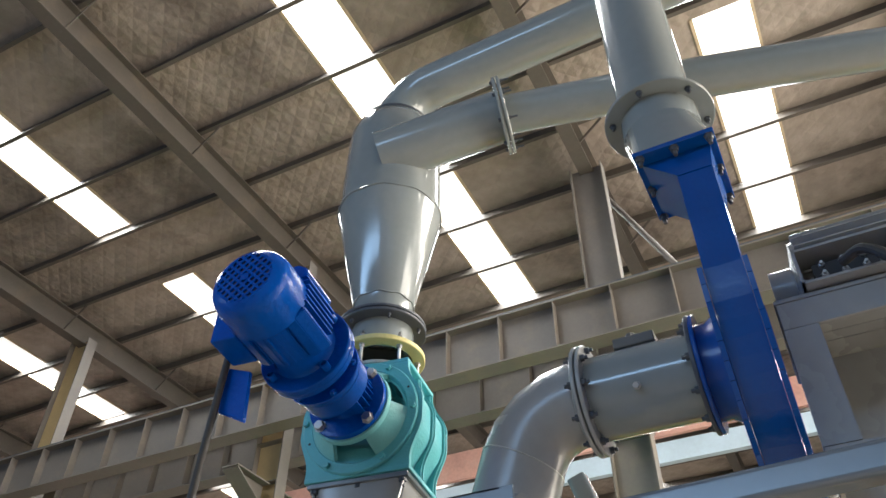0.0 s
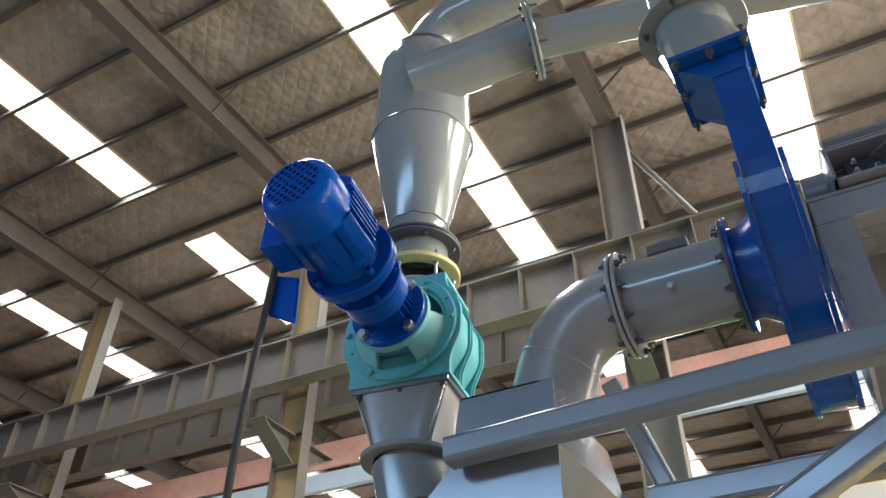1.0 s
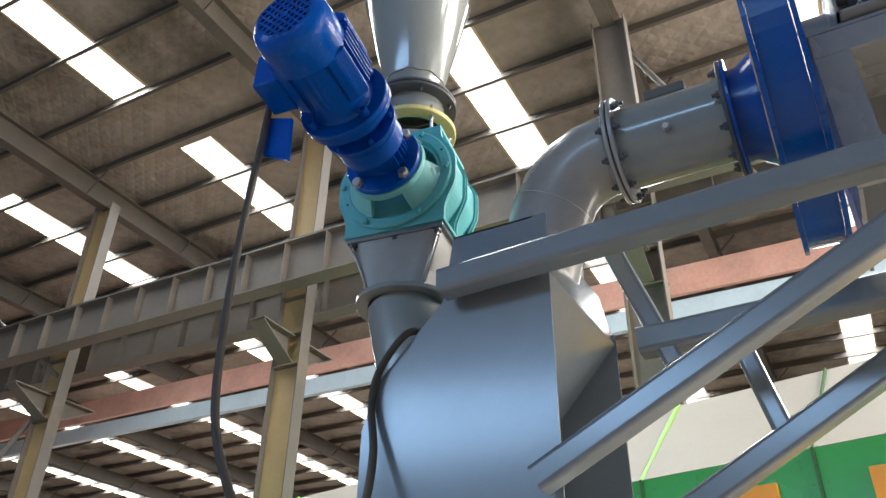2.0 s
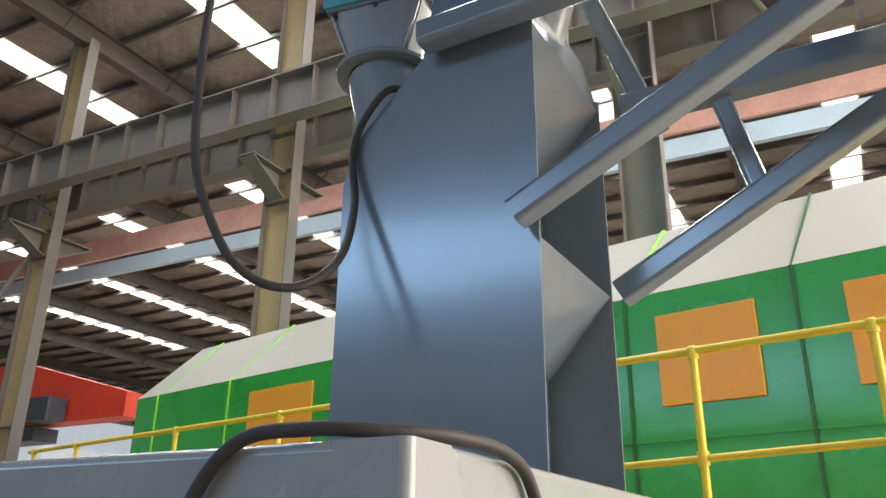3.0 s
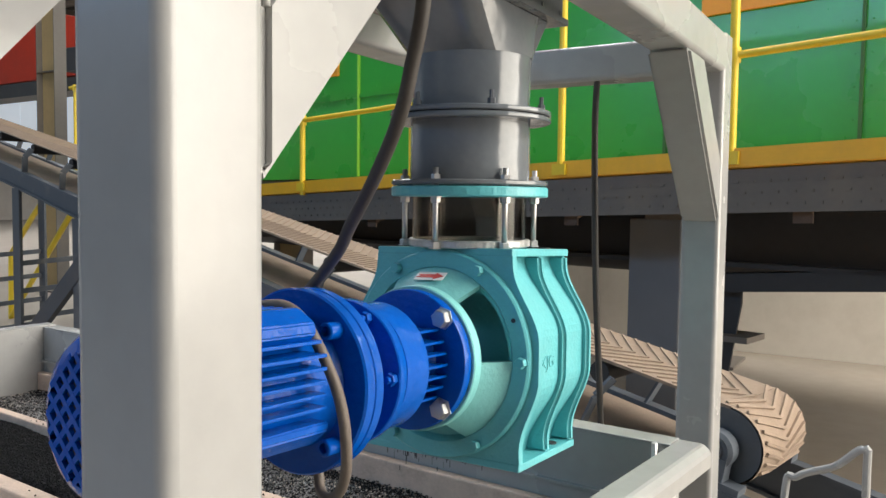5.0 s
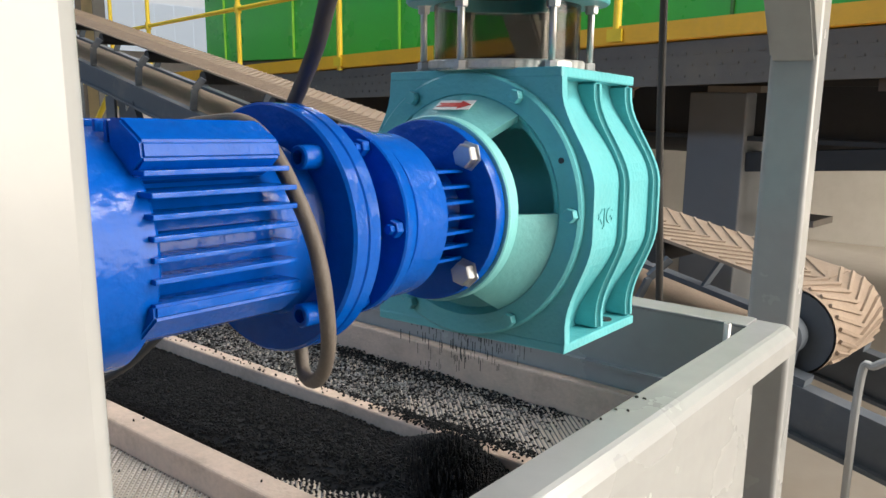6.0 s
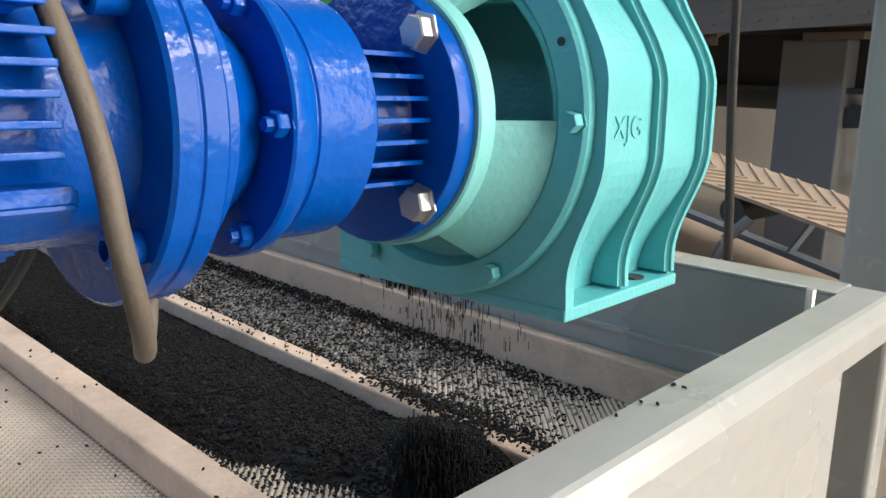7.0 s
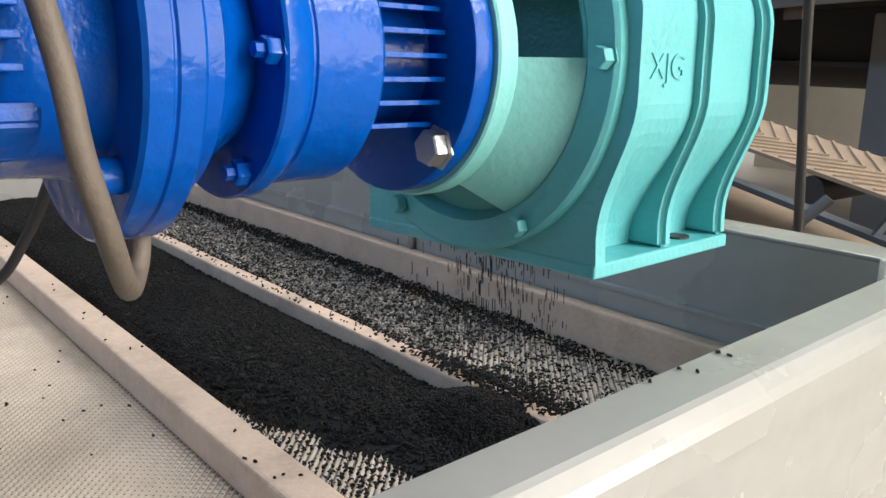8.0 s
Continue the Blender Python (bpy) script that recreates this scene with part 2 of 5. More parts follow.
def basis(axis):
    w = Vector(axis).normalized()
    u = w.orthogonal().normalized()
    if abs(w.z) < 0.9:
        u = Vector((0, 0, 1)).cross(w).normalized()
    return u, w.cross(u), w


def lathe(bm, profile, origin, axis, seg=32, smooth=True):
    """Turn (radius, distance along the axis) round an axis."""
    u, v, w = basis(axis)
    o = Vector(origin)
    rings = []
    for r, s in profile:
        c = o + w * s
        if r < 1e-6:
            rings.append([bm.verts.new(c)])
        else:
            rings.append([bm.verts.new(c + (u * math.cos(a) + v * math.sin(a)) * r) for a in (2 * math.pi * i / seg for i in range(seg))])
    for a, b in zip(rings, rings[1:]):
        for i in range(seg):
            j = (i + 1) % seg
            if len(a) == 1:
                loop = [a[0], b[j], b[i]]
            elif len(b) == 1:
                loop = [a[i], a[j], b[0]]
            else:
                loop = [a[i], a[j], b[j], b[i]]
            try:
                f = bm.faces.new(loop)
                f.smooth = smooth
            except ValueError:
                pass
    return bm


def turned(bm, profile, origin, axis, seg=56):
    """A turned piece with crisp shoulders."""
    return lathe(bm, profile, origin, axis, seg, True)


def disc(bm, origin, axis, r, s0, s1, seg=40, hole=0.0, chamfer=0.002):
    c = min(chamfer, abs(s1 - s0) / 3)
    prof = [(hole, s0), (r - c, s0), (r, s0 + c), (r, s1 - c), (r - c, s1), (hole, s1)]
    if hole:
        prof.append((hole, s0))
    lathe(bm, prof, origin, axis, seg, smooth=False)
    for f in bm.faces:
        pass
    return bm


def sweep(bm, pts, r, seg=12, close=True):
    """A round bar along a list of points."""
    pts = [Vector(p) for p in pts]
    rings = []
    t0 = (pts[1] - pts[0]).normalized()
    n = t0.orthogonal().normalized()
    for i, p in enumerate(pts):
        t = (pts[min(i + 1, len(pts) - 1)] - pts[max(i - 1, 0)]).normalized()
        n = (n - t * n.dot(t)).normalized()
        b = t.cross(n)
        rad = r[i] if isinstance(r, (list, tuple)) else r
        rings.append([bm.verts.new(p + (n * math.cos(2 * math.pi * k / seg) + b * math.sin(2 * math.pi * k / seg)) * rad) for k in range(seg)])
    for a, c in zip(rings, rings[1:]):
        for k in range(seg):
            f = bm.faces.new((a[k], a[(k + 1) % seg], c[(k + 1) % seg], c[k]))
            f.smooth = True
    if close:
        bm.faces.new(list(reversed(rings[0])))
        bm.faces.new(rings[-1])
    return bm


def spline(ctrl, n=10):
    """Smooth points through control points."""
    c = [Vector(p) for p in ctrl]
    c = [c[0] * 2 - c[1]] + c + [c[-1] * 2 - c[-2]]
    out = []
    for i in range(1, len(c) - 2):
        for k in range(n):
            t = k / n
            p0, p1, p2, p3 = c[i - 1:i + 3]
            out.append(0.5 * (2 * p1 + (p2 - p0) * t + (2 * p0 - 5 * p1 + 4 * p2 - p3) * t * t + (3 * p1 - p0 - 3 * p2 + p3) * t ** 3))
    out.append(c[-2])
    return out


def prism(bm, outline, axis, lo, hi):
    """Extrude a 2D outline along x, y or z."""
    def at(p, s):
        return {'x': (s, p[0], p[1]), 'y': (p[0], s, p[1]), 'z': (p[0], p[1], s)}[axis]
    a = [bm.verts.new(at(p, lo)) for p in outline]
    b = [bm.verts.new(at(p, hi)) for p in outline]
    n = len(a)
    bm.faces.new(a)
    bm.faces.new(list(reversed(b)))
    for i in range(n):
        bm.faces.new((a[i], b[i], b[(i + 1) % n], a[(i + 1) % n]))
    bmesh.ops.recalc_face_normals(bm, faces=bm.faces[:])
    return bm


def bar(bm, p0, p1, w, d, up=(0, 0, 1), bevel=0.0, long_only=False):
    """A rectangular bar from p0 to p1, w wide across and d deep along up."""
    p0, p1 = Vector(p0), Vector(p1)
    t = (p1 - p0).normalized()
    side = t.cross(Vector(up))
    if side.length < 1e-4:
        side = t.cross(Vector((0, 1, 0)))
    side.normalize()
    v = side.cross(t).normalized()
    vs = []
    for p in (p0, p1):
        for a, b in ((-1, -1), (1, -1), (1, 1), (-1, 1)):
            vs.append(bm.verts.new(p + side * (a * w / 2) + v * (b * d / 2)))
    fs = [bm.faces.new([vs[i] for i in f]) for f in ((3, 2, 1, 0), (4, 5, 6, 7), (0, 1, 5, 4), (1, 2, 6, 5), (2, 3, 7, 6), (3, 0, 4, 7))]
    if bevel:
        edges = {e for f in fs for e in f.edges}
        if long_only:
            edges = {e for e in edges if abs((e.verts[0].co - e.verts[1].co).normalized().dot(t)) > 0.99}
        bmesh.ops.bevel(bm, geom=list(edges), offset=bevel, segments=4 if long_only else 2, affect='EDGES', profile=0.5)
        if long_only:
            # only the rounded corners are shaded soft
            for f in bm.faces:
                f.normal_update()
                f.smooth = max(abs(f.normal.dot(side)), abs(f.normal.dot(v)), abs(f.normal.dot(t))) < 0.995
    return bm


def ibeam(bm, p0, p1, w, h, tf=0.02, tw=0.012):
    """An I-section whose web stands upright, in one piece."""
    p0, p1 = Vector(p0), Vector(p1)
    z = Vector((0, 0, 1))
    side = (p1 - p0).normalized().cross(z)
    prof = [(-w / 2, -h / 2), (w / 2, -h / 2), (w / 2, -h / 2 + tf), (tw / 2, -h / 2 + tf), (tw / 2, h / 2 - tf), (w / 2, h / 2 - tf), (w / 2, h / 2), (-w / 2, h / 2), (-w / 2, h / 2 - tf), (-tw / 2, h / 2 - tf), (-tw / 2, -h / 2 + tf), (-w / 2, -h / 2 + tf)]
    a = [bm.verts.new(p0 + side * u + z * v) for u, v in prof]
    b = [bm.verts.new(p1 + side * u + z * v) for u, v in prof]
    for i in range(12):
        bm.faces.new((a[i], a[(i + 1) % 12], b[(i + 1) % 12], b[i]))
    bm.faces.new(a)
    bm.faces.new(list(reversed(b)))
    return bm


def mesh_of(name, bm, mat):
    bmesh.ops.recalc_face_normals(bm, faces=bm.faces[:])
    for e in bm.edges:
        e.smooth = e.calc_face_angle(0.0) < 0.6
    me = bpy.data.meshes.new(name)
    bm.to_mesh(me)
    bm.free()
    for m in (mat if isinstance(mat, (list, tuple)) else [mat]):
        me.materials.append(m)
    return me


BOLTS = {}
BOLT_MESHES = {}
SPLIT = {"cooling_fin", "cooling_rib", "foot_pad", "bolt_hole_shade", "tapped_hole_shade", "weld_seam", "weld_bead", "leg", "stiffener", "chevron_cleat", "hinge", "side_channel", "corner_pad", "rivet", "pipe_flange", "end_panel", "side_panel", "roller_stand", "elbow_flange", "flange", "stair_rail", "girder_web"}


def part(name, bm, mat, parent, label=""):
    """One mesh under a thing; bolts noted for this mesh become parts of their own, and so do the loose pieces of listed kinds."""
    for p, axis, r, h, shank in BOLTS.pop(id(bm), ()):
        key = (r, h, shank, mat.name)
        if key not in BOLT_MESHES:
            b = bmesh.new()
            lathe(b, [(0, -0.0015), (r * 1.25, -0.0015), (r * 1.25, 0.0), (r * 0.96, 0.0), (r, 0.0012), (r, h - 0.0015), (r * 0.9, h)] + ([(r * 0.55, h), (r * 0.55, h + shank), (0, h + shank)] if shank else [(0, h)]), (0, 0, 0), (0, 0, 1), 6, smooth=False)
            BOLT_MESHES[key] = mesh_of("bolt", b, mat)
        ob = new(name if ("bolt" in name or "stud" in name or "plug" in name) else "nut", BOLT_MESHES[key])
        ob.parent = parent
        ob.matrix_basis = Matrix.Translation(p) @ Vector(axis).to_track_quat('Z', 'Y').to_matrix().to_4x4()
        if label:
            tagged(ob, label)
    if not bm.verts:
        bm.free()
        return None
    if name in SPLIT:
        left, made = set(bm.verts), None
        groups = []
        while left:
            todo, seen = [left.pop()], set()
            while todo:
                v = todo.pop()
                seen.add(v)
                for e in v.link_edges:
                    o = e.other_vert(v)
                    if o in left:
                        left.discard(o)
                        todo.append(o)
            groups.append(seen)
        groups.sort(key=lambda g: min((v.co.x, v.co.y, v.co.z) for v in g)[:])
        for g in groups:
            index = {v: i for i, v in enumerate(g)}
            nb = bmesh.new()
            vs = [nb.verts.new(v.co) for v in g]
            for f in bm.faces:
                if f.verts[0] in index:
                    nf = nb.faces.new([vs[index[v]] for v in f.verts])
                    nf.smooth = f.smooth
            ob = new(name, mesh_of(name, nb, mat))
            ob.parent = parent
            if label:
                tagged(ob, label)
            made = made or ob
        bm.free()
        return made
    ob = new(name, mesh_of(name, bm, mat))
    ob.parent = parent
    if label:
        tagged(ob, label)
    return ob


def share(name, me, parent, m):
    ob = new(name, me)
    ob.parent = parent
    ob.matrix_basis = m
    return ob


def thing(name, label, category, at=None, group="", kind=""):
    ob = new(name)
    ob.empty_display_size = 0.05
    if at is not None:
        ob.matrix_basis = at
    return tagged(ob, label, category, group, kind)


def single(name, bm, mat, label, category="", group="", kind="", at=None):
    ob = new(name, mesh_of(name, bm, mat))
    if at is not None:
        ob.matrix_basis = at
    return tagged(ob, label, category, group, kind)


def B():
    return bmesh.new()


def hexbolt(bm, p, axis, r=0.009, h=0.008, shank=0.0):
    """Note a hexagon bolt that part() will make."""
    BOLTS.setdefault(id(bm), []).append((Vector(p), tuple(axis), r, h, shank))
    return bm

# ---- hall ----
X0, X1, Y0, Y1 = -60.0, 8.0, -6.5, 56.0
bm = B()
box(bm, X0 - 20, X1 + 30, Y0 - 20, Y1 + 10, -0.3, 0.0)
single("floor", bm, FLOORM, "dusty pale concrete factory floor", kind="structure")

# roof insulation, with the strips of the skylights left open
bm = B()
xs = sorted({X0, X1, *[s[0] - SKY_W / 2 for s in SKYLIGHTS], *[s[0] + SKY_W / 2 for s in SKYLIGHTS]})
ys = sorted({Y0, Y1, *[s[1] for s in SKYLIGHTS], *[s[2] for s in SKYLIGHTS]})
for xa, xb in zip(xs, xs[1:]):
    for ya, yb in zip(ys, ys[1:]):
        cx, cy = (xa + xb) / 2, (ya + yb) / 2
        if not any(abs(cx - s[0]) < SKY_W / 2 and s[1] < cy < s[2] for s in SKYLIGHTS):
            box(bm, xa, xb, ya, yb, ROOF_Z, ROOF_Z + 0.05)
single("ceiling", bm, QUILT, "stained brown quilted roof insulation under the hall roof", kind="structure")

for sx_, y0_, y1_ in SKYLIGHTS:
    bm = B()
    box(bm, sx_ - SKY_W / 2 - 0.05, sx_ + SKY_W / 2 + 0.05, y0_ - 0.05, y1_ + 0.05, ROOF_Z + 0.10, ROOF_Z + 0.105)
    single("window_skylight", bm, PANE, "translucent corrugated roof-light sheet given its own glow", kind="structure")
    bm = B()
    for sg in (-1, 1):
        xa = sx_ + sg * (SKY_W / 2 - 0.012)
        box(bm, min(xa, xa + sg * 0.05), max(xa, xa + sg * 0.05), y0_, y1_, ROOF_Z - 0.02, ROOF_Z + 0.05 - 0.002)
    single("trim_skylight", bm, CURB, "tan edging of the roof light", kind="structure")

bm = B()
box(bm, X0, X1, Y1, Y1 + 0.2, 0, 14)
single("wall_north", bm, CLAD, "grey sheet-clad hall wall", kind="structure")
bm = B()
box(bm, X0 - 0.2, X0, Y0, Y1, 0, 4.6)
box(bm, X0 - 0.2, X0, Y0, Y1, 12.6, 14)
single("wall_west", bm, WALLM, "pale far gable wall of the hall", kind="structure")
# these glowing sheets are added to brighten the background; no such sheeting is known
bm = B()
for k in range(62):
    box(bm, X0 - 0.1, X0 - 0.09 + 0.02 * (k % 2), Y0 + k * 1.008, Y0 + k * 1.008 + 1.0, 4.6, 12.6)
single("glow_gable", bm, PANE_DIM, "added pale glowing sheets closing the far gable", kind="structure")
# glowing slab in place of the daylight seen through the gable opening
bm = B()
box(bm, X0 - 0.06, X0 - 0.04, 44.0, 51.5, 8.7, 9.9)
single("window_gable_opening", bm, PANE, "bright glowing slab for the daylight opening in the far gable", kind="structure")
# the slot from 8.4 to 10.2 is added for the high fill lamp
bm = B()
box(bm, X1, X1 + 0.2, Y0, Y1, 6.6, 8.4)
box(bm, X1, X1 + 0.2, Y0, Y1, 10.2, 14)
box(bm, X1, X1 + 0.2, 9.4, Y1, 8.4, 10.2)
box(bm, X1, X1 + 0.2, 9.4, Y1, 0, 6.6)
box(bm, X1, X1 + 0.2, Y0, 1.0, 0, 6.6)
single("wall_east", bm, CLAD, "grey sheet-clad hall wall with a wide open gate and an added fill-light slot", kind="structure")
bm = B()
box(bm, X0, X1, Y0 - 0.2, Y0, 0, 5.5)
box(bm, X0, X1, Y0 - 0.2, Y0, 6.7, 14)
single("wall_south", bm, CLAD, "grey sheet-clad hall wall with a window band", kind="structure")
# low white parapet wall behind the drum
bm = B()
box(bm, -4.2, 5.0, 10.45, 10.7, 0.0, 2.6)
single("wall_low", bm, WALLM, "low whitewashed wall with a chipped lower edge", kind="structure")

# roof purlins
PURLIN_Y = [0.8, 2.17, 3.54, 4.92, 6.28, 7.63, 8.97, 10.42, 11.80, 13.2, 14.7, 16.3, 17.8, 19.3, 20.8, 22.3, 23.8, 25.3, 26.8, 28.3, 29.8, 31.3, 32.8, 34.3] + [36.0 + 1.5 * i for i in range(13)]
bm = B()
prism(bm, [(-0.035, -0.006), (0.036, -0.006), (0.036, 0.194), (0.095, 0.194), (0.095, 0.206), (0.024, 0.206), (0.024, 0.006), (-0.035, 0.006)], 'x', X0, X1)
me = mesh_of("purlin", bm, RAFTER)
for y in PURLIN_Y:
    ob = new("purlin", me)
    ob.location = (0, y, ROOF_Z - 0.22)
    tagged(ob, "grey steel roof purlin under the insulation", "purlin", "roof purlins")

# rafters with fly braces
bm = B()
ibeam(bm, (0, Y0, 0), (0, Y1, 0), 0.24, 0.55)
me_raft = mesh_of("rafter", bm, RAFTER)
bm = B()
bar(bm, (0.0, 0, -0.26), (0.55, 0, 0.26), 0.05, 0.012, up=(0, 1, 0))
me_brace = mesh_of("fly_brace", bm, RAFTER)
for x in (-43.0, -37.2, -31.4, -25.5, -19.6, -13.7, -7.85, -2.0, 3.9):
    e = thing("roof_rafter", "grey steel I-section rafter with fly braces", "rafter", pose(x, 0, ROOF_Z - 0.52), "roof rafters")
    share("rafter_beam", me_raft, e, Matrix.Identity(4))
    for y in PURLIN_Y[:24:2]:
        share("fly_brace", me_brace, e, pose(0, y, 0))


def column(x, y, web=None, w=0.55, d=0.24, top=12.3, corbel=7.75):
    """An H-section column: broad web towards the camera, tinted ochre for warm light, between grey flanges, with a
    corbel for the crane girders.
    """
    e = thing("hall_column", "grey steel H-column with an ochre-lit web and crane corbels", "column", pose(x, y, 0), "hall columns")
    bm = B()
    box(bm, -w / 2, -w / 2 + 0.02, -d / 2, d / 2, 0, top)
    box(bm, w / 2 - 0.02, w / 2, -d / 2, d / 2, 0, top)
    part("flange", bm, STRUCT, e)
    bm = B()
    box(bm, -w / 2 + 0.02, w / 2 - 0.02, -0.008, 0.008, 0, top)
    part("web", bm, web or COLUMN_WARM, e)
    bm = B()
    for z in (corbel - 0.5, corbel + 0.05, corbel + 0.75, 4.0):
        box(bm, -w / 2 + 0.02, w / 2 - 0.02, -d / 2, d / 2, z, z + 0.018)
    part("stiffener", bm, STRUCT, e)
    for sgn in (-1, 1):
        bm = B()
        prism(bm, [(sgn * d / 2, corbel - 0.45), (sgn * (d / 2 + 0.75), corbel - 0.02), (sgn * (d / 2 + 0.75), corbel + 0.0), (sgn * d / 2, corbel + 0.02)], 'x', -0.01, 0.01)
        bar(bm, (0, sgn * d / 2, corbel), (0, sgn * (d / 2 + 0.8), corbel), 0.3, 0.02)
        bar(bm, (0, sgn * d / 2, corbel - 0.46), (0, sgn * (d / 2 + 0.78), corbel - 0.03), 0.3, 0.02)
        part("corbel", bm, STRUCT, e)
    bm = B()
    box(bm, -0.45, 0.45, -0.35, 0.35, 0, 0.03)
    part("base_plate", bm, STRUCT, e)
    return e


for x in (-25.5, -19.6, -13.7, -7.85):
    column(x, 9.6)
column(-2.0, 9.6, STRUCT)


def girder(y, z):
    e = thing("crane_girder", "grey welded steel crane girder with web stiffeners", "girder", pose(0, y, z), "crane girders")
    bm = B()
    ibeam(bm, (X0, 0, 0), (X1, 0, 0), 0.30, 0.80, 0.025, 0.014)
    part("girder_beam", bm, STRUCT, e)
    bm = B()
    bar(bm, (X0, 0, 0.452), (X1, 0, 0.452), 0.09, 0.10)
    part("crane_rail", bm, DARKSTEEL, e)
    bm = B()
    box(bm, -0.006, 0.006, -0.15, 0.15, -0.375, 0.375)
    me = mesh_of("stiffener", bm, STRUCT)
    x = -27.0
    while x < X1 and x > -99:
        share("stiffener", me, e, pose(x, 0, 0))
        x += 0.84
    return e


girder(9.05, 8.85)
girder(10.2, 8.85)

# wind bracing between columns
for a, b in (((-19.6, 9.6, 12.2), (-13.7, 9.6, 8.2)), ((-13.9, 9.5, 7.4), (-16.8, 9.5, 4.6)), ((-1.9, 9.9, 12.0), (-0.3, 9.9, 8.6))):
    bm = B()
    sweep(bm, [a, b], 0.05, 8)
    single("wind_brace", bm, STRUCT, "thin grey steel wind brace beside a column", "brace", "wind braces")

# roof step with faded red sheet and a pale blue gutter over the next bay
bm = B()
box(bm, X0, X1, 16.2, 16.3, 10.6, 11.3)
single("clerestory_sheet", bm, PINK, "faded red sheet band, coloured as sunlit, under the roof step", kind="structure")
bm = B()
box(bm, X0, X1, 15.9, 16.05, 9.85, 10.3)
single("gutter_sheet", bm, PALEBLUE, "pale blue sheet gutter along the roof step", kind="structure")

# far row of columns
for x in (-19.6, -13.7, -7.85, -2.0, 3.9):
    bm = B()
    box(bm, -0.25, 0.25, -0.15, 0.15, 0, 12.4)
    single("far_column", bm, STRUCT, "distant grey steel column of the next bay", "column", "far columns", at=pose(x, 33.0, 0))

# red travelling crane far away
e = thing("bridge_crane", "red bridge crane girder low in the next bay", "crane", pose(0, 14.0, 0))
bm = B()
prism(bm, [(-30, 4.9), (-15.6, 4.95), (-15.6, 5.55), (-19.6, 6.6), (-30, 6.75)], 'y', -0.3, 0.3)
part("crane_beam", bm, RED, e, "red box beam")
bm = B()
prism(bm, [(-30, 4.4), (-18.5, 4.5), (-18.5, 4.85), (-30, 4.85)], 'y', -0.5, 0.2)
part("walkway_beam", bm, DARKSTEEL, e)
bm = B()
box(bm, -29.5, -29.0, -0.3, 0.3, 0, 4.895)
part("crane_leg", bm, RED, e)
bm = B()
box(bm, -18.6, -17.6, -0.9, -0.35, 4.9, 5.5, 0.03)
part("hoist", bm, DARKSTEEL, e)

# ---- green machine with its walkway (turned against the hall) ----
GM = pose(-0.87, 5.22, 0, 0, 0, -12.4)
machine = thing("green_drum_housing", "large green and beige machine housing with orange doors and lime trims", "machine", GM)
GX0, GX1 = -8.75, 2.6
bm = B()
box(bm, GX0, GX1, 1.35, 1.40, 2.82, 3.98)
box(bm, GX0, GX1, 1.35, 1.40, 1.95, 2.80)
part("side_panel", bm, GREEN, machine, "glossy green steel side panels")
bm = B()
prism(bm, [(1.35, 3.985), (1.40, 3.96), (2.35, 4.86), (2.30, 4.90)], 'x', GX0, GX1)
part("sloped_panel", bm, BEIGE, machine, "beige sloped upper panels")
bm = B()
box(bm, GX0, GX1, 2.32, 4.0, 4.84, 4.90)
prism(bm, [(1.42, 1.95), (1.42, 3.97), (2.32, 4.82), (4.0, 4.82), (4.0, 1.95)], 'x', GX0 - 0.02, GX0 + 0.03)
part("end_panel", bm, GREEN, machine)
for x in (-8.2, -6.55, -4.62, -2.9, -1.09, 0.26, 1.7):
    bm = B()
    box(bm, x - 0.011, x + 0.011, 1.325, 1.347, 1.97, 3.98)
    part("seam_strip", bm, SEAM if x > -2 else LIME, machine)
    bm = B()
    prism(bm, [(1.33, 3.968), (1.345, 3.985), (2.30, 4.905), (2.285, 4.915)], 'x', x - (0.018 if x < -1 else 0.009), x + (0.018 if x < -1 else 0.009))
    part("roof_trim", bm, LIME if x < -1.0 else SEAM, machine, "edge trim over the panel joint")
bm = B()
for x in np.arange(GX0 + 0.2, GX1, 0.28):
    for z in (2.74, 2.90, 3.90):
        lathe(bm, [(0.008, 0), (0.008, 0.004), (0, 0.006)], (x, 1.349, z), (0, -1, 0), 6, False)
for x in (-2.9, -1.09, 0.26, 1.7):
    for z in np.arange(2.05, 3.9, 0.21):
        for dx in (-0.05, 0.05):
            lathe(bm, [(0.008, 0), (0.008, 0.004), (0, 0.006)], (x + dx, 1.349, z), (0, -1, 0), 6, False)
part("rivet", bm, GREEN, machine)
bm = B()
box(bm, GX0, GX1, 1.335, 1.348, 2.795, 2.835)
part("seam_rail", bm, GREEN, machine)
for xa, xb in ((-0.82, -0.03), (0.59, 1.40), (-6.1, -4.95), (-3.6, -2.75)):
    door = B()
    box(door, xa, xb, 1.318, 1.348, 3.06, 3.78, 0.006)
    part("orange_door", door, ORANGE, machine, "flat orange inspection door")
bm = B()
box(bm, GX0, GX1, 1.40, 4.0, 1.70, 1.94)
part("under_frame", bm, DARKSTEEL, machine)

WALK_RISE = 0.035


def sloped(bm, rise=WALK_RISE):
    """The walkway climbs slightly along the machine."""
    for v in bm.verts:
        v.co.z += rise * v.co.x
    return bm


walk_ = thing("walkway", "walkway with yellow handrail and orange kickplate beside the green machine", "walkway", GM)
bm = B()
box(bm, GX0, GX1, -0.01, 0.01, 1.905, 2.005)
part("kickplate", sloped(bm), TOE, walk_, "yellow-orange kickplate")
bm = B()
box(bm, GX0, GX1, 0.02, 1.33, 1.90, 1.93)
part("deck_plate", sloped(bm), TOE, walk_)
bm = B()
box(bm, GX0, GX1, 0.03, 0.09, 1.66, 1.895)
